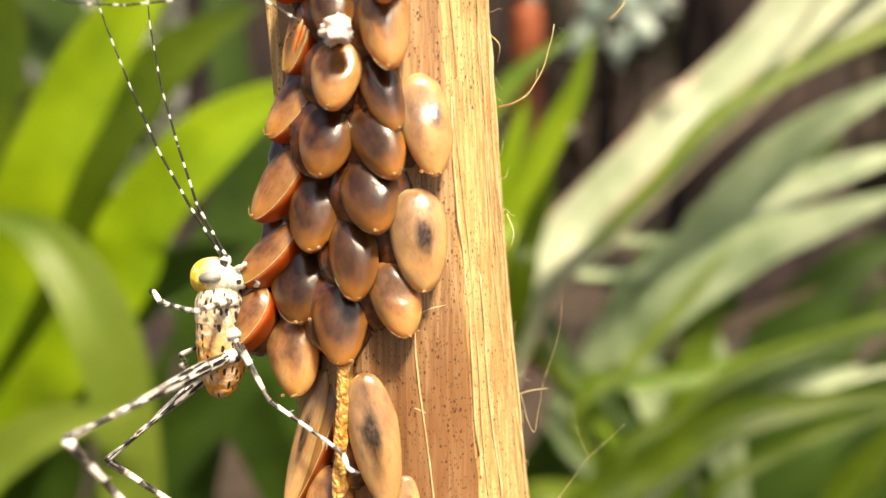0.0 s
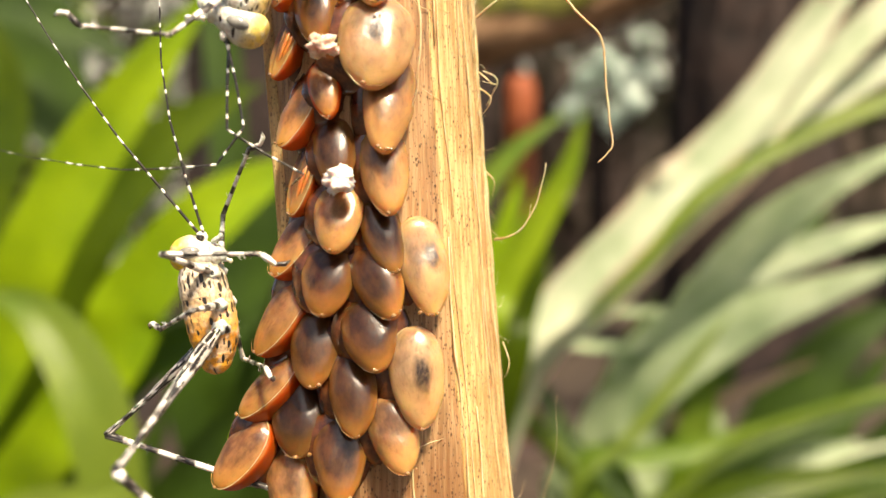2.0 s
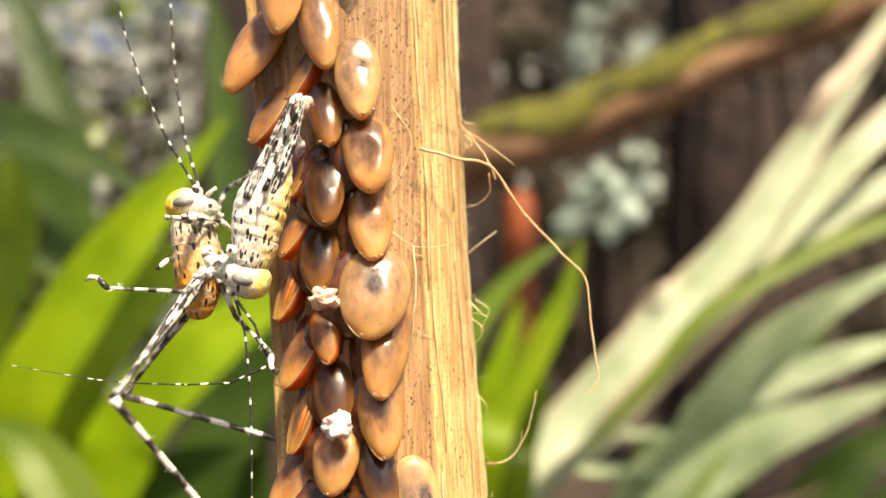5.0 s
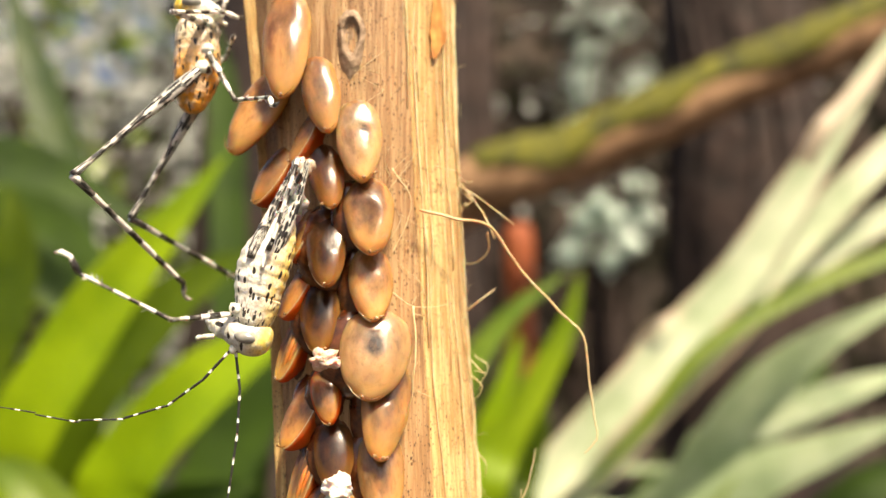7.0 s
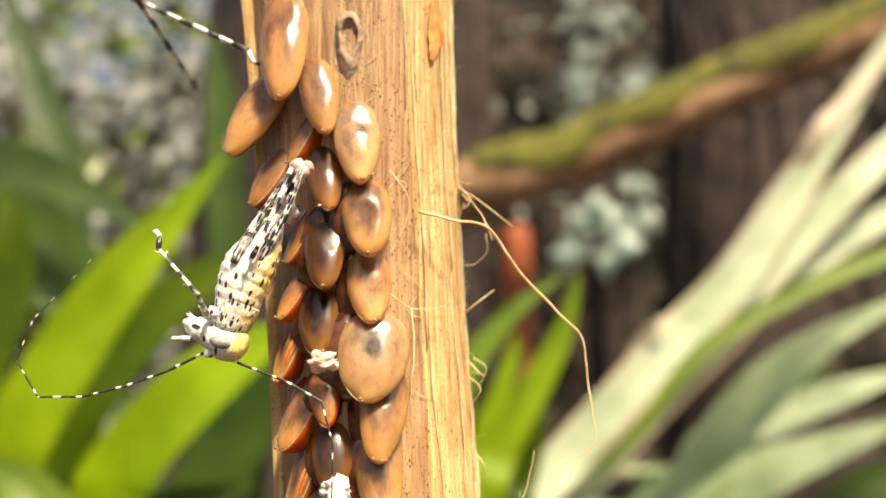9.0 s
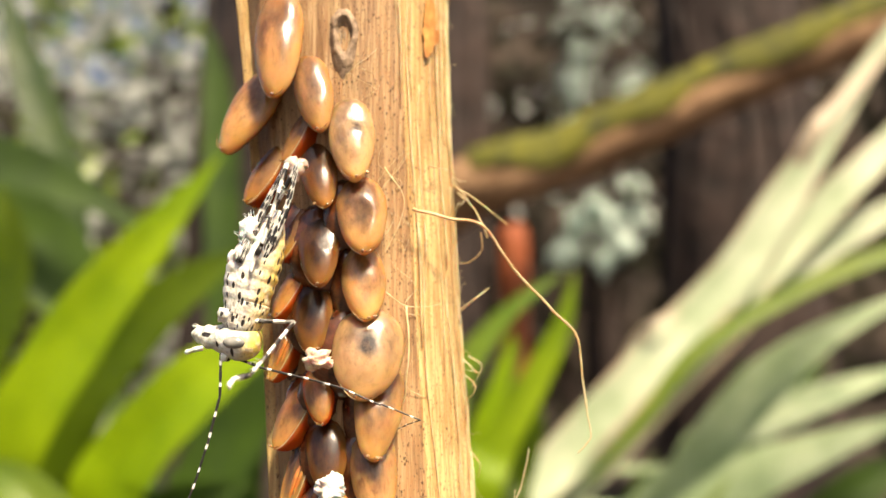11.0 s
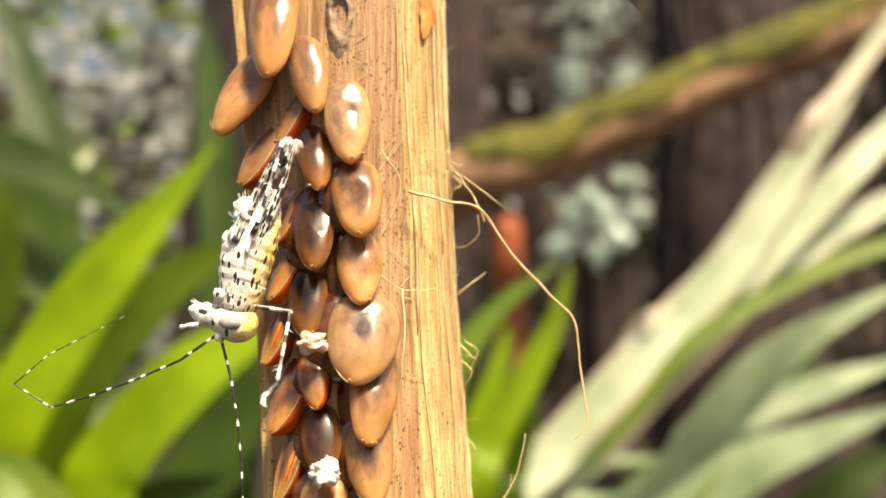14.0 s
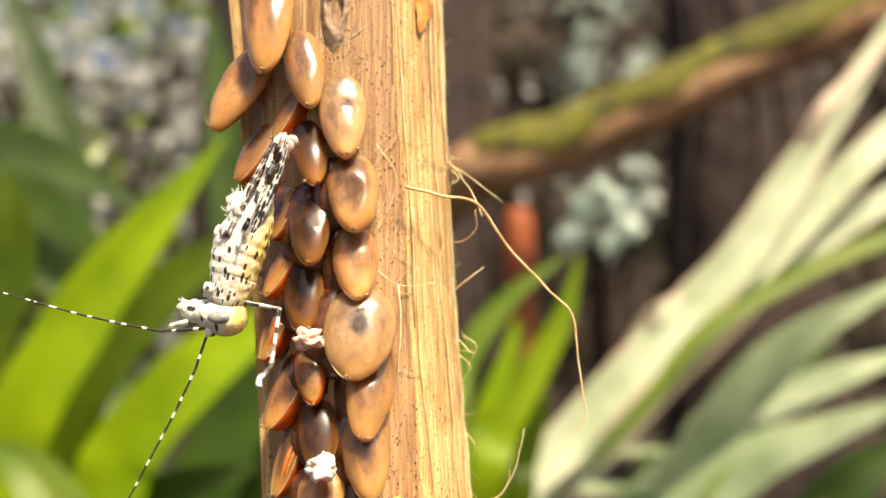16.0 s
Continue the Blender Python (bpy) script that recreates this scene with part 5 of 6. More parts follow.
def head_of(nymph, snout, skin, crown):
    head = part("head", loft([(-1.42, 0, .12, .12), (-1.3, 0, .62, .6), (-0.8, .05, 1.0, 1.02), (0, .05, 1.12, 1.15), (0.8 * snout, -.05, .92, .95), (1.5 * snout, -.15, .66, .62), (1.9 * snout, -.2, .36, .36)], axis="X"), skin, nymph, crown)
    bm = loft([(q * snout, sh, ra, rb) for q, sh, ra, rb in ((1.15, -.1, .62, .66), (1.6, -.15, .72, .70), (2.1, -.2, .58, .56), (2.5, -.28, .40, .36), (2.75, -.3, .14, .14))], axis="X", ripple=0.05, segments=3)
    part("muzzle", bm, face_skin, head, "pale green-white muzzle")
    for s in (-1, 1):
        bm = bmesh.new()
        lump(bm, (-0.05 * MM, s * 0.98 * MM, 0.12 * MM), (0.66 * MM, 0.36 * MM, 0.37 * MM), 2.0, 0.04, 20, 14)
        part("eye", bm, eye_skin, head, "glossy grey compound eye")
        bm = bmesh.new()
        tube(bm, spline([Vector((1.9 * snout, s * .35, -.5 * s)) * MM, Vector((2.4 * snout, s * .5, -.65 * s)) * MM, Vector((2.9 * snout, s * .5, -.85 * s)) * MM], 5), [.16 * MM] * 6 + [.13 * MM, .12 * MM, .15 * MM, .16 * MM, .08 * MM], 8)
        part("palp", bm, face_skin, head)
        bm = bmesh.new()
        lump(bm, (0.62 * MM, s * 0.36 * MM, 0.92 * MM), (0.24 * MM, 0.22 * MM, 0.34 * MM), 5.0, 0.1, 10, 8)
        part("antenna_socket", bm, leg_skin, head)
    return head


def chest_plate(nymph, skin, low=-2.5, wide=1.45):
    return part("chest", loft([(-0.45, .1, .75, .75), (-0.8, .1, 1.12, 1.1), (-1.5, .12, wide * .95, wide * .9), (low + .2, .15, wide, wide * .95), (low, .15, wide * .98, wide * .92), (low - .12, .15, wide * .7, wide * .7)], ripple=0.006, segments=3), skin, nymph, "saddle-shaped cream chest plate with black dashes")


HIPS = {"fore_near": (1.0, -0.75, -1.3), "fore_far": (1.0, 0.75, -1.3), "mid_near": (1.1, -0.9, -3.2), "mid_far": (1.1, 0.9, -3.2),
        "hind_near": (0.85, -1.0, -4.5), "hind_far": (0.85, 1.0, -4.5)}


def leg_of(nymph, which, stout=1.0):
    """Thigh and shin of one leg; returns the two pieces and their lengths."""
    hind = which.startswith("hind")
    a, b = (10.9, 11.3) if hind else (4.4, 5.2)
    thigh = [.26, .42, .45, .40, .32, .25, .19, .16, .17, .27] if hind else [.20, .24, .23, .20, .17, .14, .17]
    shin = [.28, .21, .18, .19, .20, .19, .18, .20] if hind else [.16, .14, .13, .12, .12, .14]
    bm = bmesh.new()
    lump(bm, Vector(HIPS[which]) * MM, ((.62 if hind else .5) * MM, .42 * MM, (.55 if hind else .42) * MM), len(which), 0.35, 14, 10)
    part("hip", bm, face_skin, nymph)
    femur = part("thigh", rod(a, [r * stout for r in thigh], 10, 0, 2, False, 3), thigh_skin if hind else leg_skin, nymph)
    tibia = part("shin", rod(b, [r * stout for r in shin], 8, 0, 14 if hind else 6, True, 5), long_shin if hind else leg_skin, femur)
    return femur, tibia, a, b


def feeler_of(nymph, pieces, step, thick):
    made = []
    for i in range(pieces):
        r0, r1 = thick * (1 - i / (pieces + 0.6)), thick * (1 - (i + 1) / (pieces + 0.6))
        radii = [r0 + (r1 - r0) * k / 6 + (0.012 if k % 2 else 0) for k in range(7)]
        made.append(part("antenna", rod(step * 1.01, radii, 7), feeler_skin, nymph))
    return made


def climbing_nymph():
    nymph = tagged(new("katydid_nymph"), "spotted cream and orange katydid nymph climbing the stem", "insect", "katydid nymphs")
    head_of(nymph, 0.68, head_skin, "cream head with a bright yellow crown")
    chest_plate(nymph, climb_chest, -2.6, 1.46)
    part("abdomen", loft([(-1.9, .15, 1.3, 1.25), (-2.7, .2, 1.46, 1.36), (-3.8, .2, 1.52, 1.38), (-4.9, .2, 1.46, 1.32), (-5.8, .15, 1.24, 1.12), (-6.5, .05, .98, .88), (-7.0, 0, .70, .62), (-7.25, 0, .30, .28)], ripple=0.012, segments=9),
         climb_skin, nymph, "orange-tinted ringed abdomen with dark dots")
    return nymph


def hanging_nymph():
    nymph = tagged(new("katydid_nymph"), "hatching cream and yellow spotted katydid nymph hanging from its egg", "insect", "katydid nymphs")
    head = head_of(nymph, 1.0, pale_head, "white head with a pale yellow crown")
    chest_plate(nymph, chest_skin, -2.4, 1.35)
    part("abdomen", loft([(-1.7, .2, 1.2, 1.15), (-2.5, .32, 1.42, 1.32), (-3.8, .45, 1.58, 1.44), (-5.0, .45, 1.54, 1.38), (-6.1, .32, 1.24, 1.10), (-7.0, .22, .86, .76), (-7.7, .12, .52, .46), (-8.2, .05, .22, .20)], ripple=0.022, segments=9),
         hang_skin, nymph, "plump cream abdomen with yellow back and black dashes")
    # hind legs still drawn up behind the body, feet inside the shell
    for s, x in ((-1, 1.05), (1, 0.05)):
        thigh = part("thigh", rod(6.7, [.24, .33, .34, .29, .24, .20, .17, .16, .20], 10, -0.42 * s, 4, False, 7), lace_skin, nymph)
        thigh.matrix_basis = look((x * MM, (-1.15 + 0.25 * s) * MM, -4.4 * MM), ((x * 0.45 - 0.16) * MM, (-0.75 + 0.3 * s) * MM, -11 * MM)) @ pose(0, 0, 0, 180)
        shin = part("shin", rod(5.4, [.17, .13, .12, .12, .12, .13], 8, 0.12 * s, 14, True, 9), leg_skin, thigh)
        shin.matrix_basis = pose(0, 0, 6.6 * MM, 174, -10 * s, 0)
    bm = bmesh.new()
    rng = random.Random(5)
    for k in range(16):
        d = Vector((rng.gauss(0, .16), rng.gauss(0, .28), rng.gauss(0, .65)))
        lump(bm, (Vector((1.20, -.65, -6.0)) + d) * MM, (rng.uniform(.3, .5) * MM, .40 * MM, rng.uniform(.45, .75) * MM), k * 2.1, 0.5, 14, 10)
    # stray wisps
    for k in range(44):
        p = Vector((1.35 + rng.gauss(0, .2), -.65 + rng.gauss(0, .3), -6.6 + rng.gauss(0, .45)))
        d = Vector((rng.uniform(.1, .7), rng.uniform(-.4, .3), rng.uniform(-.8, .3))) * 0.6
        tube(bm, [p * MM, (p + d * .6) * MM, (p + d + Vector((rng.uniform(-.1, .1), 0, 0))) * MM], [.028 * MM, .02 * MM, .007 * MM], 5)
    membrane = part("birth_membrane", bm, fluff_skin, nymph, "crumpled white birth membrane")
    return nymph, head, membrane


def empty_skin():
    bm = bmesh.new()
    for k, (x, y, z, s) in enumerate(((-8.35, -.7, 475.9, .5), (-8.0, -.9, 475.5, .45), (-7.75, -.6, 475.9, .4), (-8.2, -.8, 475.0, .35))):
        lump(bm, (x * MM, y * MM, z * MM), (s * MM, s * .8 * MM, s * MM), k * 4.4, 0.3, 14, 10)
    tagged(part("egg_membrane", bm, membrane_skin), "glassy pinkish membrane at the mouth of a hatched egg", "membrane")


membrane_skin = plain("membrane_skin", (0.70, 0.48, 0.36), (0.90, 0.76, 0.64), 0.15, 1500, 0.5, 0.0002, Coat_Weight=0.8, Transmission_Weight=0.5, Subsurface_Weight=0.3, Subsurface_Scale=0.0006)
empty_skin()
climber = climbing_nymph()
climber_legs = {which: leg_of(climber, which) for which in HIPS}
climber_feelers = (feeler_of(climber, 6, 3.60, 0.088), feeler_of(climber, 6, 3.60, 0.088))
hanger, hanger_head, hanger_membrane = hanging_nymph()
hanger_leg = leg_of(hanger, "fore_near", 0.82)
hanger_feelers = (feeler_of(hanger, 8, 2.50, 0.085), feeler_of(hanger, 8, 2.50, 0.085))


# ---- what moves ----
# the climbing nymph: seconds, x, z of its head in millimetres, lean in degrees
CLIMB_BODY = [
    (0, -13.30, 442.92, -0.8),
    (0.5, -13.29, 444.40, -2.8),
    (1, -13.46, 446.41, -0.8),
    (1.5, -13.73, 449.40, -7.4),
    (2, -14.55, 452.27, -10.7),
    (2.5, -14.71, 455.01, -11.6),
    (3, -15.16, 458.74, -10.1),
    (3.5, -16.05, 460.97, -8.7),
    (4, -15.38, 463.15, -13.2),
    (4.5, -15.72, 466.66, -13.2),
    (5, -15.59, 469.89, -7.4),
    (7.3, -16.30, 490.30, 1.3),
    (7.5, -16.40, 492.35, 2.7),
    (8, -16.42, 498.27, 4.0),
    (8.5, -16.42, 500.75, 1.4),
    (9, -16.47, 503.27, 0.5),
    (9.2, -16.47, 503.91, 0.5),
    (11.3, -17.39, 533.82, 0.5),
    (16, -17.05, 555.13, 0.5),
]
# its limbs: seconds, the knee and the foot
CLIMB_HIND_NEAR = [
    (0, -17.17, -8.70, 437.12, -13.28, -4.04, 427.59),
    (0.5, -16.23, -9.08, 438.88, -9.83, -1.53, 433.42),
    (1, -15.66, -9.20, 439.67, -9.48, -1.81, 433.77),
    (1.5, -15.32, -8.77, 441.28, -9.78, -2.84, 433.42),
    (2, -15.10, -8.20, 442.59, -9.83, -3.08, 434.01),
    (2.5, -15.15, -8.26, 445.45, -11.49, -3.59, 435.84),
    (3, -17.39, -8.44, 450.60, -12.00, -1.65, 443.36),
    (3.5, -17.76, -8.67, 452.80, -10.88, -0.63, 448.84),
    (4, -17.54, -8.34, 455.02, -10.14, -1.95, 449.35),
    (4.5, -17.38, -7.69, 456.90, -11.61, -1.11, 449.75),
    (5, -16.04, -7.23, 458.65, -11.29, -1.56, 450.10),
    (7.3, -22.70, -1.24, 478.70, -17.49, 7.46, 473.73),
    (7.5, -23.73, -0.29, 481.31, -15.53, 6.99, 478.58),
    (8, -23.73, 0.50, 486.17, -14.94, 4.80, 480.52),
    (8.5, -22.84, 1.65, 488.04, -15.14, 6.11, 481.07),
    (9, -20.95, 3.30, 489.51, -19.80, 14.20, 486.78),
    (9.2, -20.55, 3.62, 490.02, -19.88, 14.90, 490.02),
    (11.3, -22.66, 6.16, 521.88, -21.57, 16.75, 525.68),
    (16, -23.17, 6.86, 544.58, -21.31, 15.85, 551.16),
]
CLIMB_HIND_FAR = [
    (0, -20.66, 2.90, 431.34, -12.68, 5.58, 423.80),
    (0.5, -20.28, 3.75, 432.65, -14.18, 4.74, 423.19),
    (1, -19.53, 5.02, 433.79, -11.24, 0.03, 427.95),
    (1.5, -20.09, 3.59, 437.44, -12.66, 6.02, 429.27),
    (2, -20.93, 4.39, 440.79, -10.17, 2.15, 438.14),
    (2.5, -20.69, 6.13, 443.73, -10.40, 3.81, 439.66),
    (3, -19.33, 6.54, 445.93, -10.47, 5.82, 438.95),
    (3.5, -18.27, 8.18, 447.82, -11.93, 3.46, 439.74),
    (4, -15.54, 7.23, 449.12, -10.05, 0.40, 441.99),
    (4.5, -21.15, 6.45, 455.12, -12.46, 6.63, 447.90),
    (5, -20.94, 6.33, 457.68, -10.05, 5.49, 454.79),
    (7.3, -20.01, 3.76, 476.73, -14.77, 12.43, 471.73),
    (7.5, -19.70, 4.29, 478.62, -12.00, 1.30, 470.91),
    (8, -22.03, 3.85, 484.76, -16.13, 7.13, 475.69),
    (8.5, -23.07, 3.38, 488.23, -17.09, 12.91, 487.18),
    (9, -21.50, 4.94, 489.76, -12.19, 1.48, 484.36),
    (9.2, -19.16, 6.33, 489.63, -10.33, 1.67, 484.35),
    (11.3, -21.36, 9.06, 521.61, -11.89, 6.72, 515.91),
    (16, -22.48, 11.79, 548.95, -12.57, 10.59, 543.65),
]
CLIMB_MID_NEAR = [
    (0, -9.99, 0.35, 435.98, -5.67, -1.11, 433.48),
    (0.5, -9.56, 0.45, 437.68, -6.18, -0.69, 433.89),
    (1, -11.40, 0.06, 439.05, -9.85, 1.65, 434.35),
    (1.5, -15.28, -1.98, 445.61, -15.38, 2.86, 443.72),
    (2, -13.05, -3.29, 449.52, -16.11, 0.62, 447.99),
    (2.5, -11.88, -3.14, 451.69, -15.68, 0.39, 451.34),
    (3, -11.02, -1.32, 453.08, -10.16, 3.71, 452.05),
    (3.5, -12.36, 1.25, 454.12, -9.08, -2.51, 452.66),
    (4, -12.26, 1.05, 456.09, -9.21, -1.43, 452.68),
    (4.5, -11.33, 1.63, 460.28, -8.89, -2.93, 459.80),
    (5, -12.32, 1.54, 462.86, -9.29, -2.12, 460.74),
    (7.3, -13.53, 0.42, 484.02, -10.13, -3.06, 482.18),
    (7.5, -14.17, 2.39, 486.05, -12.59, 7.23, 487.11),
    (8, -14.25, 2.96, 491.23, -12.57, 7.67, 492.68),
    (8.5, -14.39, 3.51, 493.98, -12.64, 8.14, 495.57),
    (9, -14.47, 3.62, 496.57, -12.67, 8.18, 498.29),
    (9.2, -14.47, 3.65, 497.23, -12.65, 8.19, 498.99),
    (11.3, -15.50, 4.57, 528.03, -13.22, 8.13, 531.04),
    (16, -14.91, 3.69, 548.52, -12.53, 6.62, 552.11),
]
CLIMB_MID_FAR = [
    (0, -16.08, 3.52, 437.84, -17.27, 8.13, 435.76),
    (0.5, -15.70, 4.33, 439.29, -13.79, -0.48, 439.84),
    (1, -13.58, 6.08, 440.45, -11.02, 1.60, 441.15),
    (1.5, -12.54, 6.46, 443.80, -10.63, 1.69, 444.61),
    (2, -12.53, 5.03, 445.49, -10.07, 0.46, 445.82),
    (2.5, -12.76, 6.26, 449.27, -10.75, 1.64, 448.01),
    (3, -12.81, 7.15, 454.90, -10.30, 2.62, 455.29),
    (3.5, -12.66, 6.89, 457.57, -9.86, 2.53, 458.04),
    (4, -12.18, 6.71, 458.59, -9.88, 2.05, 458.57),
    (4.5, -17.49, 5.45, 463.44, -17.15, 0.34, 462.53),
    (5, -17.32, 5.86, 467.21, -16.40, 0.81, 466.36),
    (7.3, -15.57, 7.23, 488.71, -13.15, 2.79, 487.49),
    (7.5, -16.07, 7.26, 489.79, -13.29, 3.15, 488.25),
    (8, -15.99, 7.27, 495.20, -13.22, 3.29, 493.33),
    (8.5, -15.96, 7.25, 497.83, -13.21, 3.33, 495.81),
    (9, -16.00, 7.24, 500.51, -13.25, 3.38, 498.35),
    (9.2, -15.99, 7.23, 501.19, -13.24, 3.40, 499.00),
    (11.3, -16.70, 6.80, 532.62, -14.01, 3.80, 529.33),
    (16, -16.25, 6.22, 554.80, -13.66, 3.73, 551.03),
]
CLIMB_FORE_NEAR = [
    (0, -12.93, -3.09, 441.89, -16.23, 0.91, 441.62),
    (0.5, -11.70, 0.10, 447.37, -10.67, 0.14, 452.47),
    (1, -13.01, -1.34, 448.63, -9.93, 0.73, 452.28),
    (1.5, -14.20, -2.17, 450.48, -10.20, 0.75, 452.07),
    (2, -14.87, -2.66, 452.47, -9.80, -1.52, 452.42),
    (2.5, -13.37, -3.15, 453.95, -16.79, 0.77, 454.11),
    (3, -13.71, -1.55, 461.02, -14.27, 2.30, 464.46),
    (3.5, -13.29, -2.31, 461.89, -14.41, 2.15, 464.31),
    (4, -13.54, -2.84, 463.64, -15.19, 1.76, 465.42),
    (4.5, -15.39, -2.94, 466.57, -13.15, 1.52, 468.03),
    (5, -15.18, -3.07, 468.41, -13.54, 1.83, 468.96),
    (7.3, -16.18, -2.59, 487.87, -14.11, 1.68, 490.00),
    (7.5, -16.33, -2.53, 489.80, -14.22, 1.67, 492.04),
    (8, -16.35, -2.31, 494.45, -14.12, 1.66, 496.97),
    (8.5, -16.41, -2.16, 496.81, -14.11, 1.69, 499.44),
    (9, -16.52, -2.03, 499.21, -14.15, 1.71, 501.94),
    (9.2, -16.53, -2.00, 499.82, -14.14, 1.71, 502.58),
    (11.3, -17.98, -0.73, 528.91, -14.92, 1.79, 532.27),
    (16, -17.88, -0.13, 550.05, -14.57, 1.86, 553.53),
]
CLIMB_FORE_FAR = [
    (0, -13.07, 6.96, 440.64, -11.49, 2.38, 442.52),
    (0.5, -12.81, 7.04, 442.37, -11.21, 2.09, 442.54),
    (1, -12.64, 6.99, 443.96, -10.63, 2.40, 445.35),
    (1.5, -12.64, 7.14, 448.44, -10.77, 2.29, 448.54),
    (2, -13.81, 5.42, 454.64, -11.52, 2.82, 458.52),
    (2.5, -12.95, 5.63, 457.22, -9.89, 1.62, 458.45),
    (3, -12.75, 6.79, 458.88, -10.24, 2.24, 458.93),
    (3.5, -13.46, 6.90, 459.49, -10.29, 2.79, 459.26),
    (4, -13.40, 6.81, 460.58, -10.53, 2.53, 459.85),
    (4.5, -13.74, 6.88, 464.29, -10.93, 3.21, 461.92),
    (5, -14.40, 5.97, 471.73, -11.44, 1.71, 472.02),
    (7.3, -14.60, 4.42, 493.86, -11.60, 0.34, 492.70),
    (7.5, -14.68, 4.27, 495.96, -11.66, 0.23, 494.67),
    (8, -14.49, 3.96, 501.00, -11.50, 0.02, 499.39),
    (8.5, -14.44, 3.89, 503.55, -11.46, 0.01, 501.80),
    (9, -14.45, 3.80, 506.10, -11.47, -0.03, 504.22),
    (9.2, -14.43, 3.77, 506.75, -11.45, -0.04, 504.84),
    (11.3, -14.91, 2.84, 536.65, -13.28, 4.78, 541.19),
    (16, -14.45, 2.59, 557.91, -12.70, 4.11, 562.56),
]
# its feelers: seconds, and the bearing of each piece (999: drawn back into the depth)
CLIMB_FEELER_A = [
    (0, -30, -27, -21, -19, -16, -16),
    (0.5, -31, -25, -31, -27, -22, -18),
    (1, -33, -34, -27, -28, -19, -19),
    (1.5, -33, -37, -31, -26, -26, -26),
    (2, -39, -39, -35, -32, -30, -30),
    (2.5, -39, -32, -28, -21, -15, -15),
    (3, -33, -20, -12, -5, -5, -5),
    (3.5, -14, -6, -0, 3, 3, 3),
    (4, -16, -8, -4, 2, 2, 2),
    (4.5, -27, -23, -12, -5, -5, -5),
    (5, -31, -26, -20, -14, -14, -14),
    (7.3, -30, -25, -19, -14, -14, -14),
    (7.5, -30, -25, -19, -14, -14, -14),
    (8, -29, -25, -19, -14, -14, -14),
    (8.5, -29, -25, -19, -13, -13, -13),
    (9, -29, -25, -19, -13, -13, -13),
    (9.2, -29, -25, -19, -13, -13, -13),
    (11.3, -27, -23, -18, -13, -13, -13),
    (16, -26, -22, -17, -12, -12, -12),
]
CLIMB_FEELER_B = [
    (0, -29, -17, -15, -9, -4, -1),
    (0.5, -30, -24, -32, -19, -16, -15),
    (1, -29, -24, -22, -19, -16, -16),
    (1.5, -18, -18, -10, -3, -3, -3),
    (2, -18, -16, -9, -2, -2, -2),
    (2.5, -29, -26, -25, -20, -20, -20),
    (3, -26, -20, -11, -7, -7, -7),
    (3.5, -7, -1, 3, 7, 7, 7),
    (4, -8, -6, -3, 0, 0, 0),
    (4.5, -17, -11, -6, -6, -6, -6),
    (5, -18, -12, -8, -6, -6, -6),
    (7.3, -17, -12, -9, -7, -7, -7),
    (7.5, -17, -12, -9, -7, -7, -7),
    (8, -17, -12, -9, -7, -7, -7),
    (8.5, -17, -12, -9, -7, -7, -7),
    (9, -17, -12, -8, -7, -7, -7),
    (9.2, -17, -12, -8, -7, -7, -7),
    (11.3, -16, -11, -8, -6, -6, -6),
    (16, -15, -10, -7, -6, -6, -6),
]
# the hanging nymph: seconds, x, z of its head, lean of its body, lift of its mouth
HANG_BODY = [
    (0, -10.83, 464.95, -165.4, 22),
    (0.5, -10.83, 464.95, -165.4, 22),
    (1, -10.83, 464.95, -165.4, 22),
    (1.5, -10.83, 464.95, -165.4, 22),
    (2, -10.83, 464.95, -165.4, 22),
    (2.5, -10.88, 465.02, -165.0, 22),
    (3, -10.96, 465.00, -164.7, 25),
    (3.5, -10.37, 464.88, -167.8, 25),
    (4, -10.92, 464.96, -164.9, 22),
    (4.5, -11.12, 464.93, -163.9, 20),
    (5, -11.06, 465.08, -164.0, 18),
    (7.3, -11.05, 465.40, -163.0, 14),
    (7.5, -11.50, 465.60, -160.7, 17),
    (8, -11.98, 465.00, -159.6, 22),
    (8.5, -12.17, 465.03, -158.7, 22),
    (9, -12.34, 465.16, -157.6, 18),
    (9.2, -12.40, 464.91, -157.8, 18),
    (11.3, -11.18, 465.01, -163.5, 2),
    (11.5, -11.21, 465.00, -163.4, 2),
    (12, -10.78, 464.98, -165.6, 3),
    (12.5, -10.57, 465.26, -166.3, 3),
    (13, -10.63, 465.52, -165.7, 0),
    (13.5, -11.10, 465.38, -163.4, 8),
    (14, -11.10, 465.12, -163.8, 10),
    (14.5, -11.13, 464.90, -163.9, 12),
    (15, -11.03, 464.81, -164.5, 5),
    (15.5, -10.53, 464.99, -166.8, 0),
    (16, -11.51, 465.24, -161.5, 5),
]
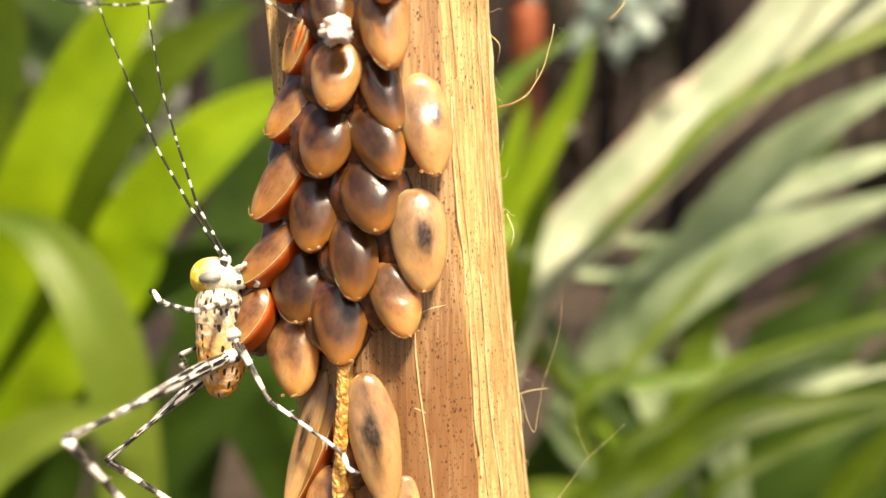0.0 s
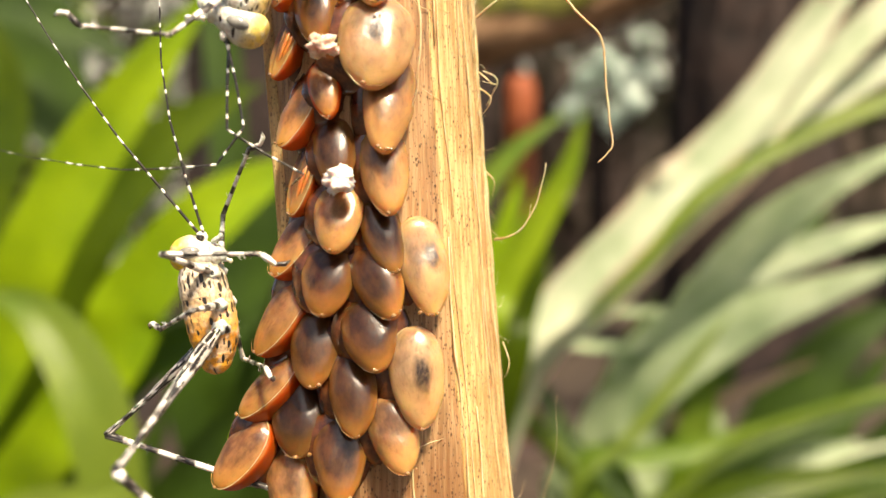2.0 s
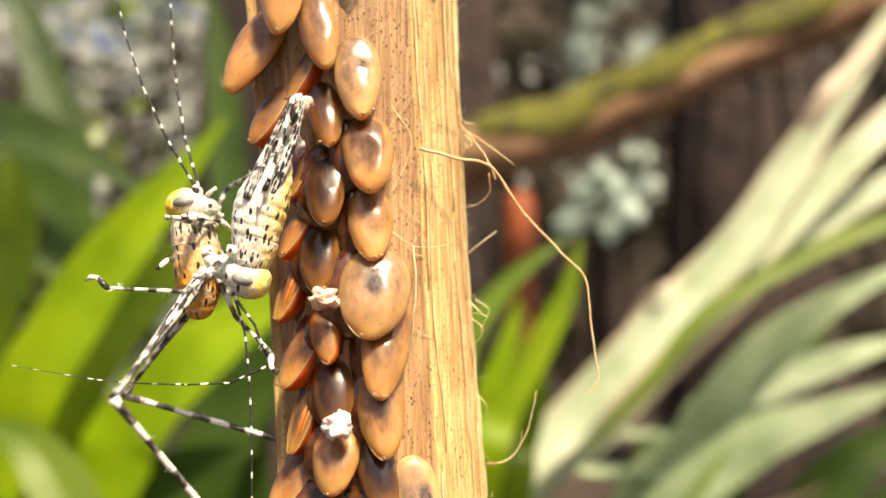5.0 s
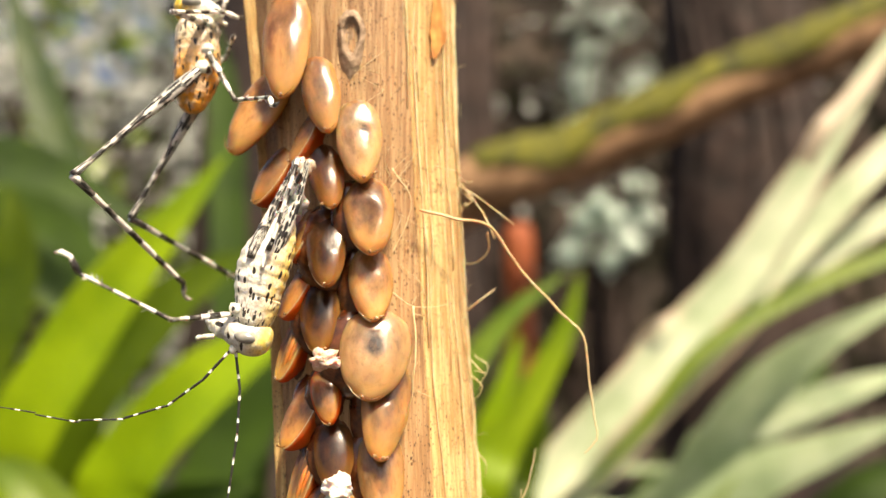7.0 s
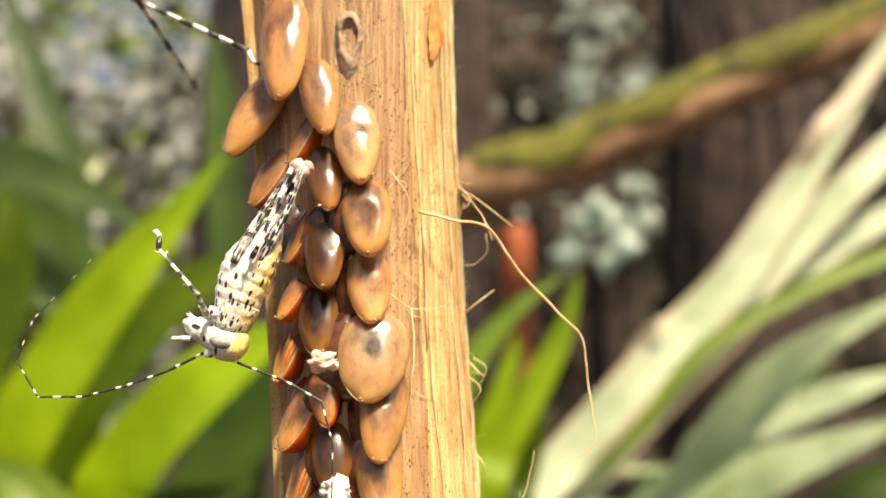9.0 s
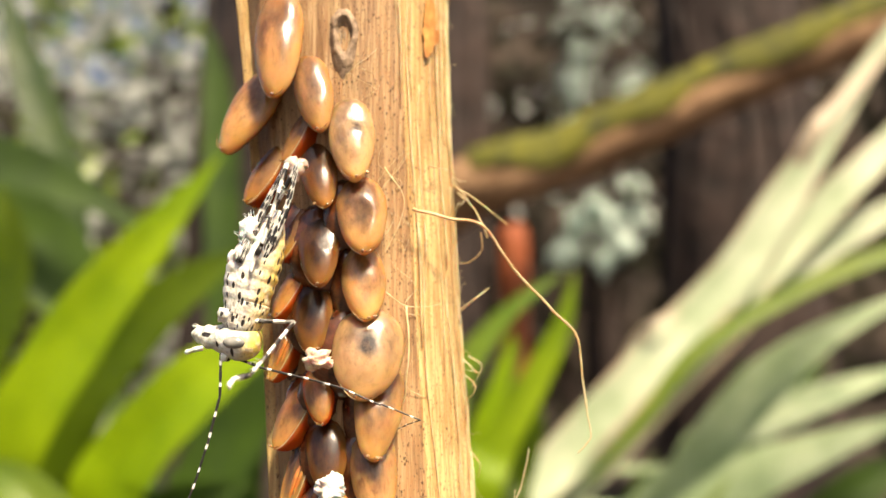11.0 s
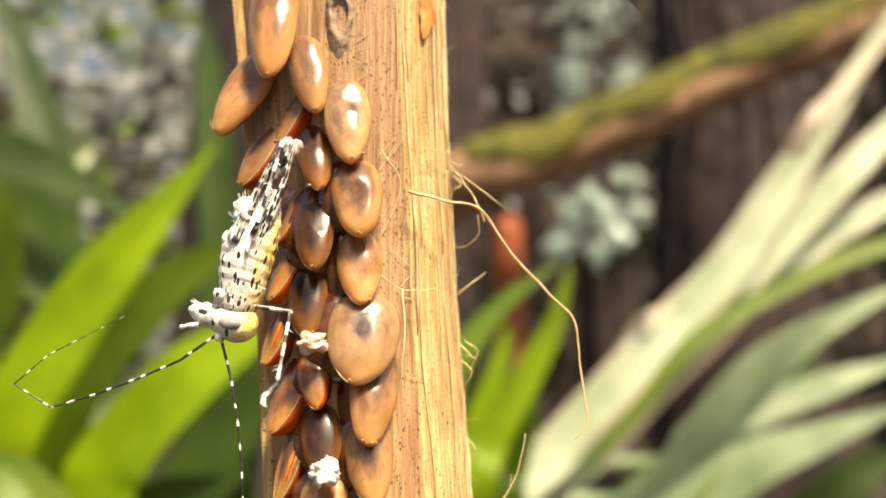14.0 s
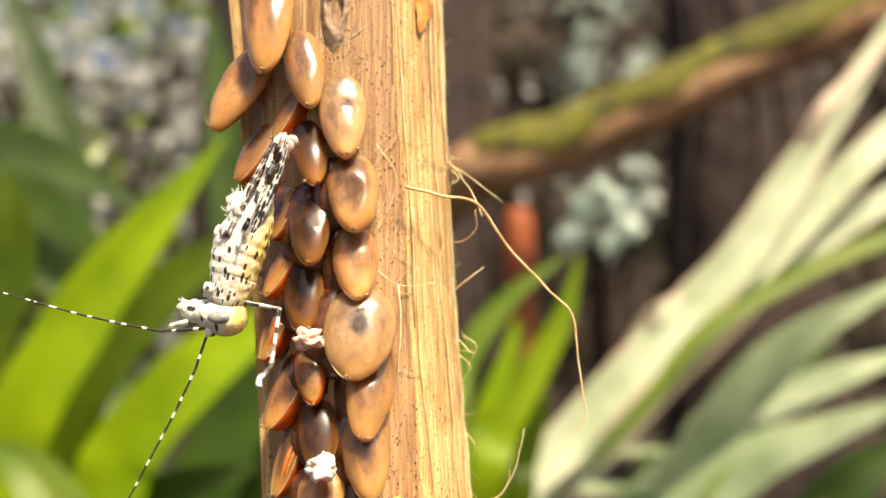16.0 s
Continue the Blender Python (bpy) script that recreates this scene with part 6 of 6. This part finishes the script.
HANG_FORE_NEAR = [
    (0, -13.50, -4.89, 463.48, -18.51, -3.74, 464.24),
    (0.5, -13.50, -4.89, 463.48, -18.51, -3.74, 464.24),
    (1, -13.50, -4.89, 463.48, -18.51, -3.74, 464.24),
    (1.5, -13.50, -4.89, 463.48, -18.51, -3.74, 464.24),
    (2, -13.50, -4.89, 463.48, -18.51, -3.74, 464.24),
    (2.5, -13.58, -5.05, 463.78, -18.53, -3.58, 464.36),
    (3, -13.58, -5.22, 463.96, -18.49, -3.67, 464.69),
    (3.5, -13.69, -5.19, 464.35, -18.76, -4.49, 465.27),
    (4, -13.31, -5.50, 464.23, -18.26, -4.00, 464.76),
    (4.5, -13.46, -5.66, 464.53, -18.47, -4.46, 465.29),
    (5, -13.15, -5.42, 464.05, -18.07, -3.77, 464.36),
    (7.3, -14.18, -5.73, 466.21, -18.18, -7.96, 468.67),
    (7.5, -12.59, -5.71, 464.38, -16.76, -2.63, 463.95),
    (8, -10.80, -2.69, 462.53, -8.35, -7.19, 461.65),
    (8.5, -10.44, -3.97, 463.55, -10.76, 1.03, 462.15),
    (9, -12.51, -6.04, 467.45, -15.77, -3.24, 470.38),
    (9.2, -13.51, -5.37, 468.79, -16.54, -4.90, 472.99),
    (11.3, -7.85, -1.07, 465.83, -8.63, -5.04, 462.56),
    (11.5, -7.86, -1.09, 465.98, -8.54, -5.41, 463.16),
    (12, -7.47, -1.11, 466.09, -8.60, -5.13, 462.99),
    (12.5, -7.32, -1.06, 465.83, -8.88, -3.99, 461.82),
    (13, -7.44, -1.06, 465.75, -7.76, -4.97, 462.33),
    (13.5, -7.81, -1.06, 465.91, -7.95, -4.12, 461.71),
    (14, -7.80, -1.08, 465.74, -7.86, -4.28, 461.64),
    (14.5, -7.81, -1.09, 465.65, -7.77, -4.68, 461.89),
    (15, -7.71, -1.10, 465.75, -7.62, -5.01, 462.32),
    (15.5, -7.28, -1.04, 465.79, -7.38, -5.30, 462.81),
    (16, -8.23, -0.93, 465.66, -7.77, -4.93, 462.37),
]
HANG_FEELER_A = [
    (0, 178, -176, -122, -96, -88, -78, -75, -72),
    (0.5, 178, -176, -122, -96, -88, -78, -75, -72),
    (1, 177, -179, -124, -96, -88, -79, -76, -73),
    (1.5, 175, 175, -127, -95, -87, -79, -77, -73),
    (2, 167, 170, -144, -95, -92, -83, -81, -77),
    (2.5, 149, 157, 172, -125, -100, -88, -83, -81),
    (3, 155, 155, 162, -129, -97, -90, -87, -75),
    (3.5, 150, 150, 167, -128, -102, -85, -84, -77),
    (4, 148, 148, 163, -133, -99, -98, -84, -84),
    (4.5, 152, 154, -151, -107, -86, -86, -76, -76),
    (5, 143, 157, -114, -92, -88, -85, -80, -80),
    (7.3, -125, -118, -103, -91, -79, -79, -79, -79),
    (7.5, -115, -111, -98, -88, -79, -74, -74, -74),
    (8, -113, -102, -97, -91, -77, -72, -68, -67),
    (8.5, -110, -98, -97, -80, -60, -21, 26, 43),
    (9, -117, -110, -104, -90, -32, 20, 43, 43),
    (9.2, -120, -113, -104, -86, -35, 22, 44, 44),
    (11.3, 171, -178, -175, -173, -170, -168, -168, -168),
    (11.5, 170, 177, -180, -179, -180, -176, -176, -176),
    (12, 174, -172, -152, -126, -115, -113, -113, -113),
    (12.5, -128, -112, -99, -94, -92, -91, -90, -90),
    (13, -115, -109, -103, -94, -89, -87, -83, -83),
    (13.5, -110, -101, -98, -88, -63, 10, 61, 61),
    (14, -126, -114, -111, -107, -58, 49, 63, 63),
    (14.5, -153, -144, -139, -128, 30, 39, 44, 44),
    (15, -164, -159, -158, -145, -131, -120, -116, -116),
    (15.5, -169, -151, -151, -162, 86, 82, 82, 82),
    (16, -94, -79, -77, -74, -74, -73, -72, -72),
]
HANG_FEELER_B = [
    (0, 179, -178, 117, 121, 999, 999, 999, 999),
    (0.5, 179, -178, 117, 121, 999, 999, 999, 999),
    (1, 177, -178, 116, 122, 999, 999, 999, 999),
    (1.5, 175, -177, 116, 123, 999, 999, 999, 999),
    (2, -179, 179, 122, 118, 999, 999, 999, 999),
    (2.5, 176, 164, 116, 109, 999, 999, 999, 999),
    (3, 178, -171, 115, 114, 999, 999, 999, 999),
    (3.5, 140, 145, 172, -177, -177, -176, -176, -176),
    (4, 159, 170, 171, 172, 172, 174, 174, 174),
    (4.5, 149, 157, 166, 176, -174, -170, -170, -170),
    (5, 161, 171, 174, 176, 177, 179, 179, 179),
    (7.3, 170, 180, -175, -174, -172, -169, -169, -169),
    (7.5, 148, 155, 158, 166, 170, 172, 172, 172),
    (8, 127, 122, 128, 150, 172, 175, 175, 175),
    (8.5, 125, 125, 132, 153, 169, 172, 172, 172),
    (9, 111, 110, 118, 163, 179, -179, -179, -179),
    (9.2, 112, 110, 111, 152, -179, -176, -176, -176),
    (11.3, 110, 103, 104, 107, 107, 999, 999, 999),
    (11.5, 110, 106, 103, 105, 107, 999, 999, 999),
    (12, 116, 114, 106, 109, 110, 999, 999, 999),
    (12.5, 152, 161, 162, 165, 166, 166, 166, 166),
    (13, 176, -175, -172, -169, -168, -169, -169, -169),
    (13.5, -171, -159, -156, -151, -152, -146, -145, -145),
    (14, 162, 167, 171, 174, 175, 175, 175, 175),
    (14.5, -159, -142, -148, -155, -155, -155, -155, -155),
    (15, 157, 168, -170, -165, -166, -167, -167, -167),
    (15.5, -179, -155, -145, -142, -129, -130, -130, -130),
    (16, -165, -158, -155, -155, -152, -151, -151, -151),
]


def carried_at(rows, depth):
    """The body's pose at any time, from rows of seconds, x, z, lean."""
    def at(t):
        for a, b in zip(rows, rows[1:]):
            if t <= b[0]:
                s = min(max((t - a[0]) / (b[0] - a[0]), 0), 1)
                x, z, lean = (a[k] + (b[k] - a[k]) * s for k in (1, 2, 3))
                break
        else:
            x, z, lean = rows[-1][1:4]
        return pose(x * MM, depth * MM, z * MM, 0, lean, 0)
    return at


def along(start, way):
    """A pose at start whose z runs along way, its x kept in the upright plane."""
    z = way.normalized()
    y = Vector((0, 1, 0)) - z * z.y
    y = y.normalized() if y.length > 0.05 else z.orthogonal().normalized()
    x = y.cross(z)
    m = Matrix((x, y, z)).transposed().to_4x4()
    m.translation = start
    return m


def no_sharp_turns(rows):
    """Puts a row half-way wherever a piece turns far between two rows."""
    out = [rows[0]]
    for row in rows[1:]:
        (t0, d0), (t1, d1) = out[-1], row
        worst = max(a.angle(b) for a, b in zip(d0, d1))
        steps = int(worst / radians(65)) + 1
        for k in range(1, steps):
            s = k / steps
            out.append((t0 + (t1 - t0) * s, [a.slerp(b, s) if a.angle(b) < 3.1 else a.lerp(b + Vector((0, -0.3, 0)), s).normalized() for a, b in zip(d0, d1)]))
        out.append(row)
    return out


def step_leg(body_at, pieces, hip, rows):
    """Keys a leg so that its knee and foot come to the given places; both pieces keep their length."""
    femur, tibia, a, b = pieces
    ways = []
    for t, kx, ky, kz, fx, fy, fz in rows:
        h = body_at(t) @ (Vector(hip) * MM) / MM
        d1 = (Vector((kx, ky, kz)) - h).normalized()
        ways.append((t, [d1, (Vector((fx, fy, fz)) - h - d1 * a).normalized()]))
    upper, lower = [], []
    for t, (d1, d2) in no_sharp_turns(ways):
        m = body_at(t)
        f = along(m @ (Vector(hip) * MM), d1)
        s = along(f @ Vector((0, 0, a * MM)), d2)
        upper.append((t, m.inverted() @ f))
        lower.append((t, f.inverted() @ s))
    walk(femur, upper)
    walk(tibia, lower)


def wave_feeler(body_at, pieces, base, step, rows, drift):
    ways = []
    for t, *bearings in rows:
        ways.append((t, [(Vector((math.sin(radians(q)), drift, math.cos(radians(q)))) if q < 900 else Vector((-0.35, 0.93, -0.1))).normalized() for q in bearings]))
    ways = no_sharp_turns(ways)
    keyed = [[] for _ in pieces]
    for t, dirs in ways:
        m = body_at(t)
        p = m @ (Vector(base) * MM)
        for piece, d in zip(keyed, dirs):
            piece.append((t, m.inverted() @ along(p, d)))
            p = p + d * step * MM
    for ob, rows_of in zip(pieces, keyed):
        walk(ob, rows_of)


def motions():
    at = carried_at(CLIMB_BODY, 2.0)
    walk(climber, [(row[0], at(row[0])) for row in CLIMB_BODY])
    for which, rows in (("hind_near", CLIMB_HIND_NEAR), ("hind_far", CLIMB_HIND_FAR), ("mid_near", CLIMB_MID_NEAR),
                        ("mid_far", CLIMB_MID_FAR), ("fore_near", CLIMB_FORE_NEAR), ("fore_far", CLIMB_FORE_FAR)):
        step_leg(at, climber_legs[which], HIPS[which], rows)
    for pieces, rows, y in zip(climber_feelers, (CLIMB_FEELER_A, CLIMB_FEELER_B), (-0.35, 0.35)):
        wave_feeler(at, pieces, (0.65, y, 1.0), 3.60, rows, 0.06 if y > 0 else -0.04)
    hang = carried_at(HANG_BODY, -1.0)
    walk(hanger, [(row[0], hang(row[0])) for row in HANG_BODY])
    walk(hanger_head, [(row[0], pose(0, 0, 0, 0, 180 + row[4] - row[3], 0)) for row in HANG_BODY])
    # the shed membrane slips down the body as the legs are drawn free
    walk(hanger_membrane, [(0.0, pose(-0.9 * MM, 1.5 * MM, -2.8 * MM)), (9.4, pose(-0.9 * MM, 1.5 * MM, -2.8 * MM)), (10.3, pose(-0.4 * MM, 0.6 * MM, -1.2 * MM)),
                           (11.2, pose(0, 0, 0)), (16.0, pose(0, 0, 0))])
    step_leg(hang, hanger_leg, (1.3, -0.8, -0.9), HANG_FORE_NEAR)
    for pieces, rows, y in zip(hanger_feelers, (HANG_FEELER_A, HANG_FEELER_B), (-0.35, 0.3)):
        wave_feeler(hang, pieces, (0.62, y, 0.95), 2.50, rows, -0.05 if y < 0 else -0.12)


motions()
